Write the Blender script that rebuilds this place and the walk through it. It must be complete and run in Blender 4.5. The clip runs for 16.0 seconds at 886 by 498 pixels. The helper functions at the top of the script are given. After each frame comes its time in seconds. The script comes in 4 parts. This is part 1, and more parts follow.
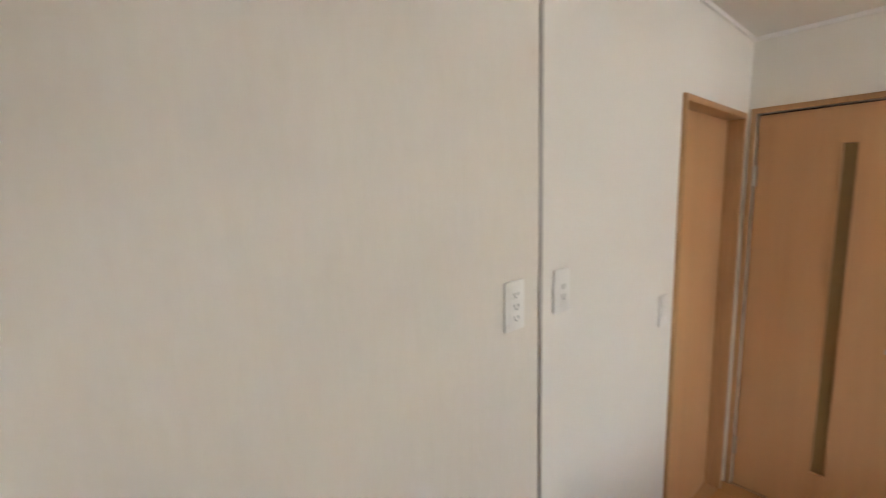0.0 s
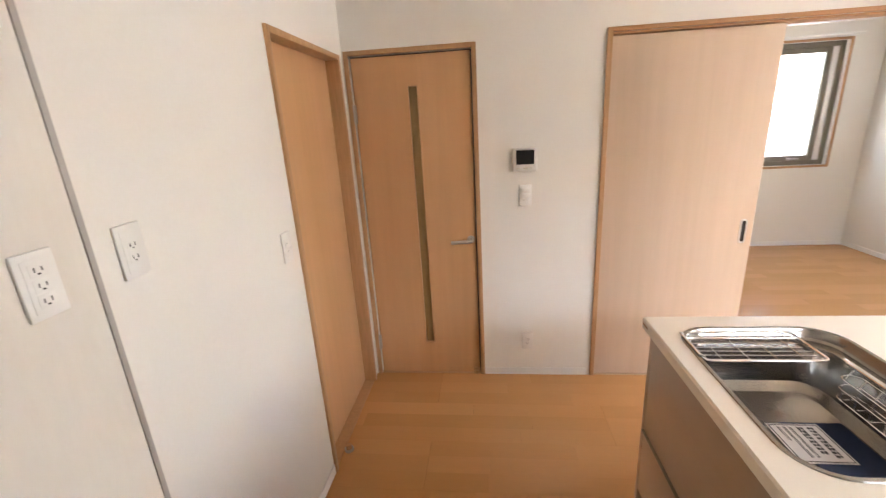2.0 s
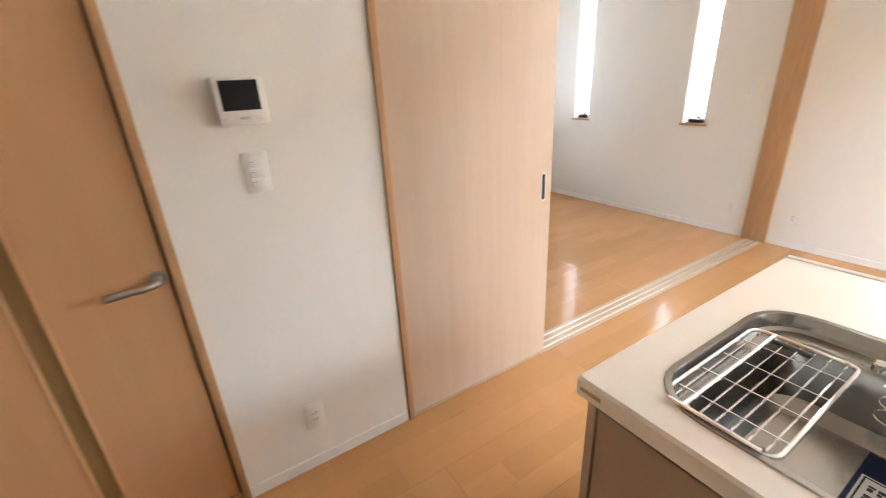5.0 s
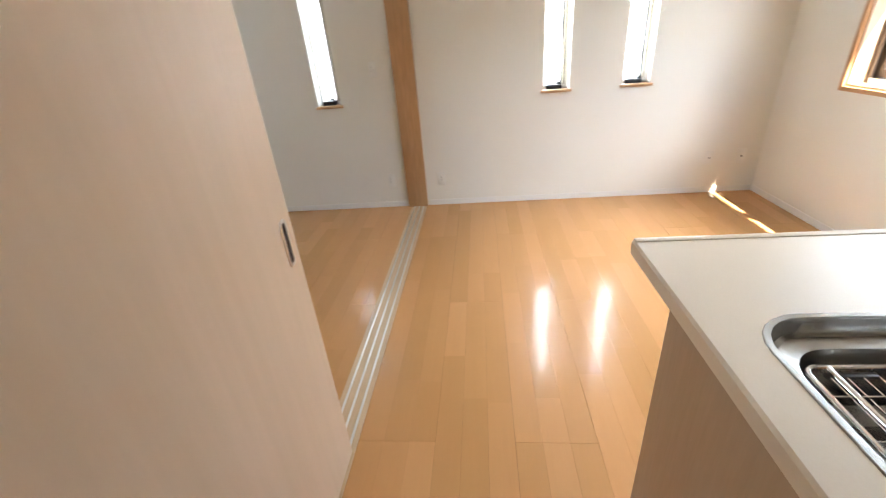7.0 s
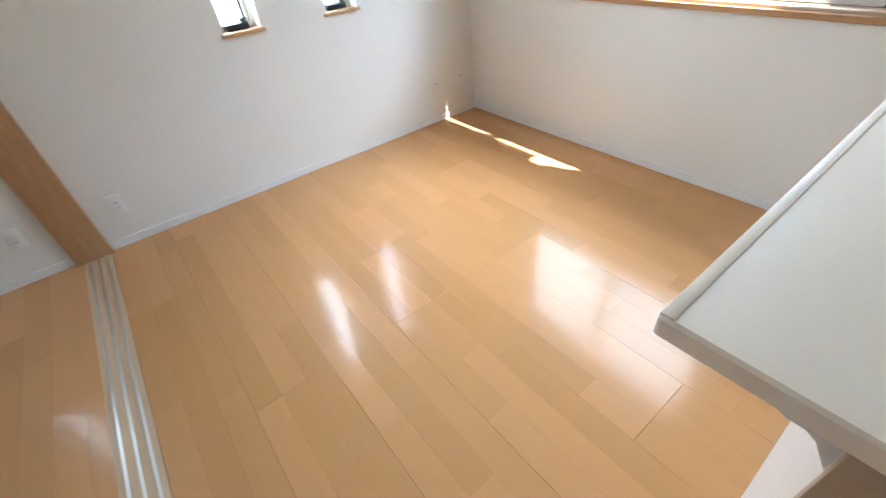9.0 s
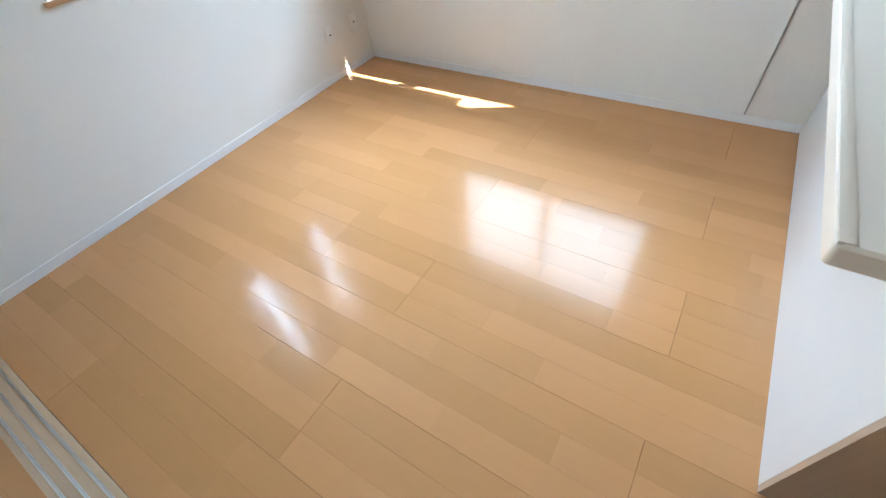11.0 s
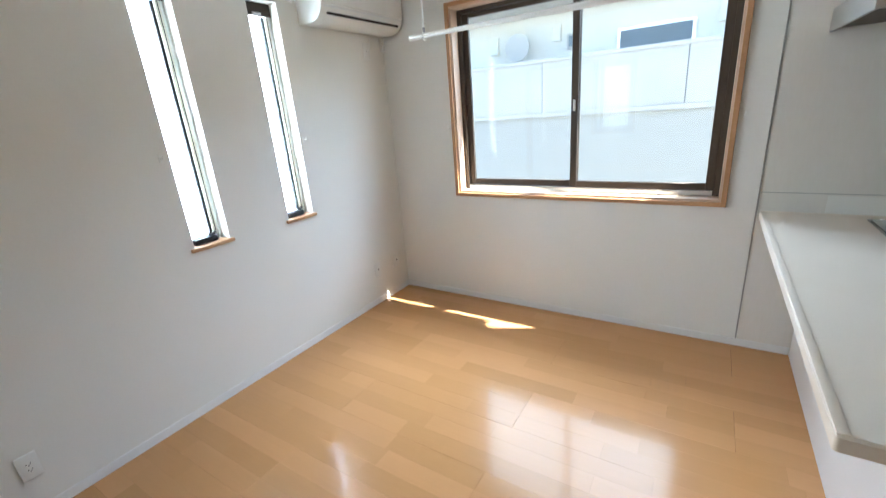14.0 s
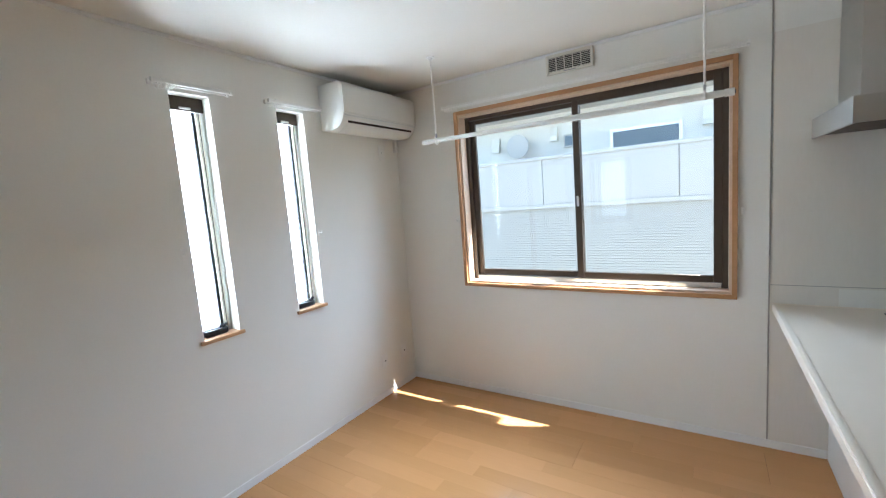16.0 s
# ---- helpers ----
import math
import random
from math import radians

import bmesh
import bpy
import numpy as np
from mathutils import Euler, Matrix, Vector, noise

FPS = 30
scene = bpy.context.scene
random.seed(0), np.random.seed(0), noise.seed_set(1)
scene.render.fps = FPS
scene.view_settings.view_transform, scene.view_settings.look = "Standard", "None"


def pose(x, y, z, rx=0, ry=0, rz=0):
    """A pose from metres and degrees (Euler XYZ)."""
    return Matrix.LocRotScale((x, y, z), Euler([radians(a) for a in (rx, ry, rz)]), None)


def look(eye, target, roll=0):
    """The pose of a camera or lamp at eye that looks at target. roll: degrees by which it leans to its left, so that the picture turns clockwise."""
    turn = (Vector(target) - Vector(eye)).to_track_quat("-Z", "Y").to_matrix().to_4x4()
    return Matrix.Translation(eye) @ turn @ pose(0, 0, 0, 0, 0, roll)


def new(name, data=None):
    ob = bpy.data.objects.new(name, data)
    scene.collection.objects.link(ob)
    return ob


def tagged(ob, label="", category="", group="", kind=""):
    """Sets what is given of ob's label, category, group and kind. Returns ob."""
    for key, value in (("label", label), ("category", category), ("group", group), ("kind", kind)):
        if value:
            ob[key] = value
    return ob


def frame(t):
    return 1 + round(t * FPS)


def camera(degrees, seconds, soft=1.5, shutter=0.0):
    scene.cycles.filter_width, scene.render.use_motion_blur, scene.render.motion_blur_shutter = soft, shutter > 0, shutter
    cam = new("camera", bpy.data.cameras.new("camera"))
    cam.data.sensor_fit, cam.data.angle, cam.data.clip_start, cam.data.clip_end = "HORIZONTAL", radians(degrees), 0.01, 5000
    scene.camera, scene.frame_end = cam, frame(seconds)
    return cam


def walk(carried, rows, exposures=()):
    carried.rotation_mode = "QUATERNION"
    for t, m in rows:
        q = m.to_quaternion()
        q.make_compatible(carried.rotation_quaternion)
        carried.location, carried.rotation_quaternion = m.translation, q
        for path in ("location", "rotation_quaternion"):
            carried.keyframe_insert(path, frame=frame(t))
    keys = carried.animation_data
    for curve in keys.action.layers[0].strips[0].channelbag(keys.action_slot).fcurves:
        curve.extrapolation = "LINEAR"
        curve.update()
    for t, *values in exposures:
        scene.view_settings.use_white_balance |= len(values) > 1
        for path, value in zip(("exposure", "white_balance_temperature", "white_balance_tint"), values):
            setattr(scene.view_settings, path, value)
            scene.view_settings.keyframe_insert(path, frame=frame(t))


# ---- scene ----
cam = camera(93.9, 16.0, soft=1.2, shutter=0.4)
PATH = [
    (0, (4.29, 2.572, 1.669), (5.799, 1.282, 1.392), -1.6),
    (0.5, (4.228, 2.53, 1.664), (5.437, 0.962, 1.343), -2.0),
    (1, (4.159, 2.502, 1.668), (5.016, 0.733, 1.276), -2.2),
    (1.5, (4.11, 2.468, 1.652), (4.619, 0.595, 1.168), -2.8),
    (2, (4.125, 2.43, 1.629), (4.346, 0.53, 1.046), -3.3),
    (2.5, (4.151, 2.416, 1.614), (4.249, 0.514, 1.002), -3.1),
    (3, (4.162, 2.334, 1.508), (4.231, 0.423, 0.92), -3.0),
    (5.5, (4.072, 1.092, 1.42), (2.777, -0.208, 0.625), -3.4),
    (6, (4.019, 0.861, 1.421), (2.453, -0.081, 0.607), -4.5),
    (6.5, (3.853, 0.678, 1.431), (2.144, 0.11, 0.56), -4.8),
    (7, (3.678, 0.539, 1.422), (1.911, 0.334, 0.508), -5.1),
    (7.5, (3.46, 0.463, 1.421), (1.711, 0.572, 0.456), -5.6),
    (8, (3.205, 0.441, 1.42), (1.543, 0.821, 0.376), -5.9),
    (8.5, (2.983, 0.423, 1.401), (1.486, 1.075, 0.246), -5.8),
    (9, (2.774, 0.448, 1.391), (1.5, 1.332, 0.127), -6.2),
    (9.5, (2.634, 0.515, 1.345), (1.546, 1.452, -0.046), -8.4),
    (10, (2.535, 0.49, 1.352), (1.612, 1.48, -0.121), -8.2),
    (12.5, (2.311, 0.042, 1.43), (1.486, 1.339, 0.15), -4.3),
    (13, (2.325, -0.001, 1.49), (1.403, 1.422, 0.43), -4.6),
    (13.5, (2.334, -0.021, 1.528), (1.336, 1.496, 0.69), -4.7),
    (14, (2.344, -0.03, 1.566), (1.3, 1.556, 0.937), -4.6),
    (14.5, (2.309, -0.055, 1.592), (1.259, 1.586, 1.141), -4.3),
    (15, (2.307, -0.063, 1.617), (1.243, 1.599, 1.298), -4.2),
    (15.5, (2.307, -0.064, 1.62), (1.234, 1.605, 1.369), -4.3),
    (16, (2.306, -0.064, 1.614), (1.23, 1.606, 1.383), -4.4),
]
EXPOSURES = [(0.0, 3.7, 7000, 14), (0.5, 4.05, 6400, 12), (1.0, 4.2, 6000, 10), (1.5, 4.2, 6500, 14), (2.5, 4.2, 7450, 21), (3.2, 4.2, 7450, 21), (5.5, 4.13, 6800, 13),
             (7.0, 3.5, 6800, 11), (8.5, 3.28, 6200, 8), (10.0, 3.15, 5450, 4), (12.5, 3.4, 5500, 3), (14.0, 2.95, 5700, 5), (16.0, 2.75, 5700, 6)]
walk(cam, [(t, look(eye, target, roll)) for t, eye, target, roll in PATH], EXPOSURES)

# ---- world and light ----
SUN_WAY = Vector((-0.68, -0.31, -1.0)).normalized()
world = bpy.data.worlds.new("sky")
world.use_nodes = True
scene.world = world
wn = world.node_tree
sky = wn.nodes.new("ShaderNodeTexSky")
sky.sky_type = "NISHITA"
sky.sun_disc = False
sky.sun_elevation = math.asin(-SUN_WAY.z)
sky.sun_rotation = math.atan2(-SUN_WAY.x, -SUN_WAY.y)
bg = wn.nodes["Background"]
bg.inputs["Strength"].default_value = 0.15
wn.links.new(sky.outputs["Color"], bg.inputs["Color"])

sun_data = bpy.data.lights.new("sun", "SUN")
sun_data.energy, sun_data.angle, sun_data.color = 5.0, radians(0.6), (1.0, 0.95, 0.87)
sun = new("sun", sun_data)
sun.matrix_world = look((0, 0, 0), SUN_WAY)


def sky_lamp(name, centre, target, w, h, watts, colour=(0.90, 0.95, 1.0)):
    """An added area lamp in place of daylight, behind a pane or outdoors."""
    data = bpy.data.lights.new(name, "AREA")
    data.shape, data.size, data.size_y, data.energy, data.color = "RECTANGLE", w, h, watts, colour
    lamp = new(name, data)
    lamp.matrix_world = look(centre, target)
    return lamp


SLIT_Z0, SLIT_Z1 = 0.955, 2.275
SLITS = ((1.056, 1.262), (1.686, 1.895), (-0.862, -0.662), (-2.16, -1.965))
for a, b in SLITS:
    sky_lamp("slit_daylight", (-0.135, (a + b) / 2, (SLIT_Z0 + SLIT_Z1) / 2), (1, (a + b) / 2, (SLIT_Z0 + SLIT_Z1) / 2), b - a - 0.02, SLIT_Z1 - SLIT_Z0 - 0.04, 2.3 if a > 0 else 0.5)
sky_lamp("casement_daylight", (0.69, -2.83, 1.58), (0.69, 0, 1.58), 0.66, 1.15, 0.4)
# added unseen lamp between the houses, brightens the room like a hazy sky
sky_lamp("window_daylight", (1.6, 5.7, 4.65), (1.6, 0, 4.65), 8.0, 3.5, 150.0, (0.84, 0.925, 1.0))


# ---- materials ----
def material(name, colour, rough=0.5, metal=0.0, scale=(1, 1, 1), grain=0.0, grain_size=20.0, stain=0.0, stain_size=2.0, bump=0.0, bump_size=300.0,
             each=0.0, coat=0.0, spec=0.5, transmit=0.0, ior=1.45, rough_var=0.0, bump_far=0.0006, shift=False):
    m = bpy.data.materials.new(name)
    m.use_nodes = True
    nt = m.node_tree
    p = nt.nodes["Principled BSDF"]
    p.inputs["Base Color"].default_value = (*colour, 1)
    p.inputs["Roughness"].default_value = rough
    p.inputs["Metallic"].default_value = metal
    p.inputs["Coat Weight"].default_value = coat
    p.inputs["Coat Roughness"].default_value = 0.075
    p.inputs["Specular IOR Level"].default_value = spec
    p.inputs["Transmission Weight"].default_value = transmit
    p.inputs["IOR"].default_value = ior
    link = nt.links.new
    co = nt.nodes.new("ShaderNodeTexCoord")
    p.inputs["Coat IOR"].default_value = 1.6
    mp = nt.nodes.new("ShaderNodeMapping")
    mp.inputs["Scale"].default_value = scale
    link(co.outputs["Object"], mp.inputs["Vector"])
    if shift:
        # every piece is cut from another stretch of wood
        info = nt.nodes.new("ShaderNodeObjectInfo")
        far_off = nt.nodes.new("ShaderNodeVectorMath")
        far_off.operation = "SCALE"
        far_off.inputs[0].default_value = (37.0, 91.0, 13.0)
        link(info.outputs["Random"], far_off.inputs["Scale"])
        link(far_off.outputs[0], mp.inputs["Location"])
    last = None

    def vary(factor_socket, amount, base):
        mix = nt.nodes.new("ShaderNodeMix")
        mix.data_type, mix.blend_type = "RGBA", "MULTIPLY"
        mix.inputs[0].default_value = 1.0
        ramp = nt.nodes.new("ShaderNodeMapRange")
        ramp.inputs["From Min"].default_value, ramp.inputs["From Max"].default_value = base
        ramp.inputs["To Min"].default_value, ramp.inputs["To Max"].default_value = 1 - amount, 1 + amount * 0.6
        link(factor_socket, ramp.inputs["Value"])
        comb = nt.nodes.new("ShaderNodeCombineColor")
        power = nt.nodes.new("ShaderNodeMath")
        power.operation = "POWER"
        power.inputs[1].default_value = 1.5
        link(ramp.outputs[0], power.inputs[0])
        link(ramp.outputs[0], comb.inputs[0])
        link(ramp.outputs[0], comb.inputs[1])
        link(power.outputs[0], comb.inputs[2])
        if last is None:
            mix.inputs[6].default_value = (*colour, 1)
        else:
            link(last, mix.inputs[6])
        link(comb.outputs[0], mix.inputs[7])
        return mix.outputs[2]

    if grain:
        n = nt.nodes.new("ShaderNodeTexNoise")
        n.inputs["Scale"].default_value, n.inputs["Detail"].default_value, n.inputs["Roughness"].default_value = grain_size, 6, 0.65
        link(mp.outputs[0], n.inputs["Vector"])
        last = vary(n.outputs["Fac"], grain, (0.3, 0.7))
    if stain:
        n = nt.nodes.new("ShaderNodeTexNoise")
        n.inputs["Scale"].default_value, n.inputs["Detail"].default_value = stain_size, 3
        link(mp.outputs[0], n.inputs["Vector"])
        last = vary(n.outputs["Fac"], stain, (0.3, 0.7))
        if rough_var:
            r = nt.nodes.new("ShaderNodeMapRange")
            r.inputs["To Min"].default_value, r.inputs["To Max"].default_value = rough - rough_var, rough + rough_var
            link(n.outputs["Fac"], r.inputs["Value"])
            link(r.outputs[0], p.inputs["Roughness"])
    if each:
        info = nt.nodes.new("ShaderNodeObjectInfo")
        last = vary(info.outputs["Random"], each, (0.0, 1.0))
    if last is not None:
        link(last, p.inputs["Base Color"])
    if bump:
        n = nt.nodes.new("ShaderNodeTexNoise")
        n.inputs["Scale"].default_value, n.inputs["Detail"].default_value = bump_size, 4
        link(mp.outputs[0] if scale != (1, 1, 1) else co.outputs["Object"], n.inputs["Vector"])
        b = nt.nodes.new("ShaderNodeBump")
        b.inputs["Strength"].default_value, b.inputs["Distance"].default_value = bump, bump_far
        link(n.outputs["Fac"], b.inputs["Height"])
        link(b.outputs[0], p.inputs["Normal"])
    return m


WALLPAPER = material("white_wallpaper", (0.80, 0.78, 0.725), 0.75, grain=0.015, grain_size=90, stain=0.02, stain_size=1.3, bump=0.35, bump_size=260, spec=0.3)
CEILING = material("ceiling_paper", (0.80, 0.78, 0.725), 0.85, grain=0.015, grain_size=70, stain=0.02, bump=0.3, bump_size=180, spec=0.2)
PANEL = material("kitchen_panel", (0.74, 0.70, 0.63), 0.5, grain=0.02, grain_size=60, stain=0.015, bump=0.03, bump_size=50, scale=(1, 1, 0.2))
SEAM = material("grey_joint", (0.42, 0.40, 0.37), 0.4, metal=0.4)
WHITE_TRIM = material("white_trim", (0.80, 0.79, 0.77), 0.4, stain=0.02, stain_size=3)
FLOOR = material("maple_floor", (0.555, 0.292, 0.122), 0.2, grain=0.02, grain_size=9, scale=(0.55, 7, 1), stain=0.02, stain_size=1.2, each=0.10, coat=0.15, spec=0.28, bump=0.02, bump_size=9, rough_var=0.03, shift=True)
SUBFLOOR = material("floor_gap", (0.10, 0.05, 0.022), 0.8, grain=0.1)
DOOR = material("maple_door", (0.60, 0.345, 0.17), 0.36, grain=0.035, grain_size=4, scale=(6, 6, 0.3), stain=0.04, stain_size=1.0, bump=0.04, bump_size=8)
# paler copy of the door maple; the slider's brighter lighting is in its colour
SLIDE = material("lit_maple_slider", (0.66, 0.51, 0.385), 0.5, spec=0.3, grain=0.035, grain_size=4, scale=(6, 6, 0.3), stain=0.03, stain_size=1.0, bump=0.03, bump_size=8)
FRAME = material("brown_wood_frame", (0.49, 0.28, 0.135), 0.4, grain=0.14, grain_size=8, scale=(8, 8, 0.7), stain=0.05, bump=0.05, bump_size=8)
FRAME_H = material("brown_wood_casing", (0.47, 0.255, 0.12), 0.4, grain=0.05, grain_size=8, scale=(0.7, 8, 8), stain=0.05, bump=0.05, bump_size=8)
REVEAL = material("pale_reveal_wood", (0.66, 0.50, 0.37), 0.4, grain=0.06, grain_size=8, scale=(2, 2, 2), stain=0.03)
SILL = material("wood_sill", (0.55, 0.33, 0.18), 0.4, grain=0.10, grain_size=8, scale=(2, 2, 8), stain=0.05)
RAIL_BED = material("grey_track_bed", (0.58, 0.42, 0.27), 0.45, grain=0.08, grain_size=10, scale=(0.6, 9, 1))
ALU = material("aluminium", (0.75, 0.75, 0.74), 0.3, metal=0.9, grain=0.03, grain_size=120)
BRONZE = material("bronze_aluminium", (0.085, 0.065, 0.05), 0.35, metal=0.4, grain=0.05, grain_size=80)
OLIVE = material("olive_bronze_aluminium", (0.20, 0.18, 0.14), 0.4, metal=0.3, grain=0.05, grain_size=80)
STAINLESS = material("stainless_steel", (0.33, 0.315, 0.295), 0.22, metal=1.0, grain=0.05, grain_size=30, scale=(1, 12, 12), bump=0.05, bump_size=60, rough_var=0.05, stain=0.03)
CHROME = material("chrome", (0.82, 0.82, 0.82), 0.09, metal=1.0, stain=0.03)
HOOD = material("brushed_hood_steel", (0.56, 0.55, 0.53), 0.34, metal=1.0, grain=0.06, grain_size=25, scale=(14, 1, 14))
BLACK = material("black_plastic", (0.022, 0.022, 0.024), 0.38, grain=0.1, grain_size=60)
SCREEN = material("dark_screen", (0.018, 0.018, 0.02), 0.12, stain=0.1)
WHITE_PLASTIC = material("white_plastic", (0.80, 0.79, 0.75), 0.35, stain=0.02, stain_size=8)
IVORY = material("aged_ivory_plastic", (0.72, 0.68, 0.58), 0.4, stain=0.03, stain_size=6)
# near-black that paints the shade inside slots, vents and the door pull
SLOT = material("dark_slot", (0.04, 0.036, 0.033), 0.9, grain=0.1)
GREY = material("grey_plastic", (0.38, 0.37, 0.36), 0.45, grain=0.06, grain_size=60)
WORKTOP = material("cream_worktop", (0.83, 0.74, 0.62), 0.38, grain=0.025, grain_size=220, stain=0.02, stain_size=3, bump=0.02, bump_size=200)
BACK_WHITE = material("white_cabinet_back", (0.71, 0.69, 0.665), 0.3, stain=0.02, stain_size=2, grain=0.015, grain_size=80)
FRONT = material("taupe_gloss_front", (0.41, 0.285, 0.19), 0.3, grain=0.02, grain_size=14, scale=(6, 0.6, 6), coat=0.08, stain=0.03)
END = material("beige_end_panel", (0.48, 0.35, 0.24), 0.4, grain=0.06, grain_size=10, scale=(8, 8, 0.6), stain=0.03)
DARK_GAP = material("dark_cabinet_gap", (0.05, 0.038, 0.03), 0.5, grain=0.1)
COOKTOP = material("black_glass", (0.012, 0.012, 0.013), 0.05, coat=0.5, stain=0.05)
NAVY = material("navy_card", (0.004, 0.020, 0.075), 0.5, grain=0.05, grain_size=60)
PAPER = material("white_paper", (0.80, 0.79, 0.77), 0.6, grain=0.02, grain_size=90)
INK = material("black_ink", (0.03, 0.03, 0.032), 0.6, grain=0.05)
FROST_AMBER = material("amber_frosted_pane", (0.34, 0.22, 0.09), 0.3, grain=0.05, grain_size=40, stain=0.08, stain_size=3)
METAL_GREY = material("satin_nickel", (0.50, 0.48, 0.45), 0.3, metal=1.0, grain=0.04, grain_size=60)
SIDING = material("pale_siding", (0.46, 0.425, 0.37), 0.7, grain=0.03, grain_size=12, scale=(1, 1, 6), stain=0.03, each=0.02)
STUCCO = material("cream_render_wall", (0.80, 0.74, 0.64), 0.8, grain=0.04, grain_size=40, stain=0.03, bump=0.2, bump_size=80)
PARAPET = material("white_parapet", (0.50, 0.455, 0.395), 0.55, grain=0.02, stain=0.03)
ROOF = material("grey_roof", (0.22, 0.23, 0.25), 0.6, grain=0.1, grain_size=12, stain=0.1)
ASPHALT = material("concrete_yard", (0.2, 0.195, 0.185), 0.9, grain=0.2, grain_size=30, stain=0.1, bump=0.3)
DARK_GLASS = material("dark_window_glass", (0.20, 0.23, 0.25), 0.08, stain=0.05)

GLASS = bpy.data.materials.new("clear_glass")
GLASS.use_nodes = True
_n = GLASS.node_tree
_n.nodes.clear()
_o, _mx, _t, _g, _f = (_n.nodes.new(k) for k in ("ShaderNodeOutputMaterial", "ShaderNodeMixShader", "ShaderNodeBsdfTransparent", "ShaderNodeBsdfGlossy", "ShaderNodeLayerWeight"))
_t.inputs[0].default_value = (0.93, 0.95, 0.95, 1)
_g.inputs["Roughness"].default_value = 0.01
_f.inputs["Blend"].default_value = 0.5
_pw, _ad = _n.nodes.new("ShaderNodeMath"), _n.nodes.new("ShaderNodeMath")
_pw.operation, _ad.operation = "POWER", "MULTIPLY_ADD"
_pw.inputs[1].default_value = 5.0
_ad.inputs[1].default_value, _ad.inputs[2].default_value = 0.9, 0.04
_n.links.new(_f.outputs["Facing"], _pw.inputs[0])
_n.links.new(_pw.outputs[0], _ad.inputs[0])
_n.links.new(_ad.outputs[0], _mx.inputs[0])
_n.links.new(_t.outputs[0], _mx.inputs[1])
_n.links.new(_g.outputs[0], _mx.inputs[2])
_n.links.new(_mx.outputs[0], _o.inputs[0])

FROST = bpy.data.materials.new("frosted_glass")
FROST.use_nodes = True
_n = FROST.node_tree
_n.nodes.clear()
_o, _mx, _t, _d, _nz, _b = (_n.nodes.new(k) for k in ("ShaderNodeOutputMaterial", "ShaderNodeMixShader", "ShaderNodeBsdfTranslucent", "ShaderNodeBsdfRefraction", "ShaderNodeTexNoise", "ShaderNodeBump"))
_t.inputs[0].default_value = (0.88, 0.93, 0.96, 1)
_d.inputs["Roughness"].default_value, _d.inputs["IOR"].default_value = 0.45, 1.1
_nz.inputs["Scale"].default_value = 160
_b.inputs["Strength"].default_value, _b.inputs["Distance"].default_value = 0.3, 0.001
_n.links.new(_nz.outputs["Fac"], _b.inputs["Height"])
_n.links.new(_b.outputs[0], _d.inputs["Normal"])
_mx.inputs[0].default_value = 0.45
_n.links.new(_t.outputs[0], _mx.inputs[1])
_n.links.new(_d.outputs[0], _mx.inputs[2])
_n.links.new(_mx.outputs[0], _o.inputs[0])


# ---- building helpers ----
def add_box(bm, x0, x1, y0, y1, z0, z1, bevel=0.0, segments=2):
    r = bmesh.ops.create_cube(bm, size=1.0, matrix=Matrix.Translation(((x0 + x1) / 2, (y0 + y1) / 2, (z0 + z1) / 2)) @ Matrix.Diagonal((x1 - x0, y1 - y0, z1 - z0, 1)))
    if bevel:
        edges = list({e for v in r["verts"] for e in v.link_edges})
        bmesh.ops.bevel(bm, geom=edges, offset=bevel, segments=segments, profile=0.5, affect="EDGES")
    return bm


def box(x0, x1, y0, y1, z0, z1, bevel=0.0, segments=2):
    return add_box(bmesh.new(), x0, x1, y0, y1, z0, z1, bevel, segments)


def add_rod(bm, a, b, r, sides=8):
    a, b = Vector(a), Vector(b)
    m = Matrix.Translation((a + b) / 2) @ (b - a).to_track_quat("Z", "Y").to_matrix().to_4x4()
    bmesh.ops.create_cone(bm, cap_ends=True, segments=sides, radius1=r, radius2=r, depth=(b - a).length, matrix=m)
    return bm


def rod(a, b, r, sides=8):
    return add_rod(bmesh.new(), a, b, r, sides)


def add_path(bm, points, r, sides=8):
    for a, b in zip(points, points[1:]):
        add_rod(bm, a, b, r, sides)
    for q in points[1:-1]:
        bmesh.ops.create_uvsphere(bm, u_segments=sides, v_segments=4, radius=r, matrix=Matrix.Translation(q))
    return bm


def prism(outline, axis, lo, hi, bevel=0.0):
    """A solid of an outline (two coordinates) drawn out along an axis."""
    bm = bmesh.new()

    def at(p, d):
        return {"x": (d, p[0], p[1]), "y": (p[0], d, p[1]), "z": (p[0], p[1], d)}[axis]

    low = [bm.verts.new(at(p, lo)) for p in outline]
    high = [bm.verts.new(at(p, hi)) for p in outline]
    bm.faces.new(low)
    bm.faces.new(high)
    for i in range(len(outline)):
        j = (i + 1) % len(outline)
        bm.faces.new((low[i], low[j], high[j], high[i]))
    bmesh.ops.recalc_face_normals(bm, faces=bm.faces)
    if bevel:
        bmesh.ops.bevel(bm, geom=list(bm.edges), offset=bevel, segments=2, profile=0.5, affect="EDGES")
    return bm


def round_rect(x0, x1, y0, y1, r, n=6):
    pts = []
    for cx, cy, a0 in ((x1 - r, y1 - r, 0), (x0 + r, y1 - r, 90), (x0 + r, y0 + r, 180), (x1 - r, y0 + r, 270)):
        for i in range(n + 1):
            a = radians(a0 + 90 * i / n)
            pts.append((cx + r * math.cos(a), cy + r * math.sin(a)))
    return pts


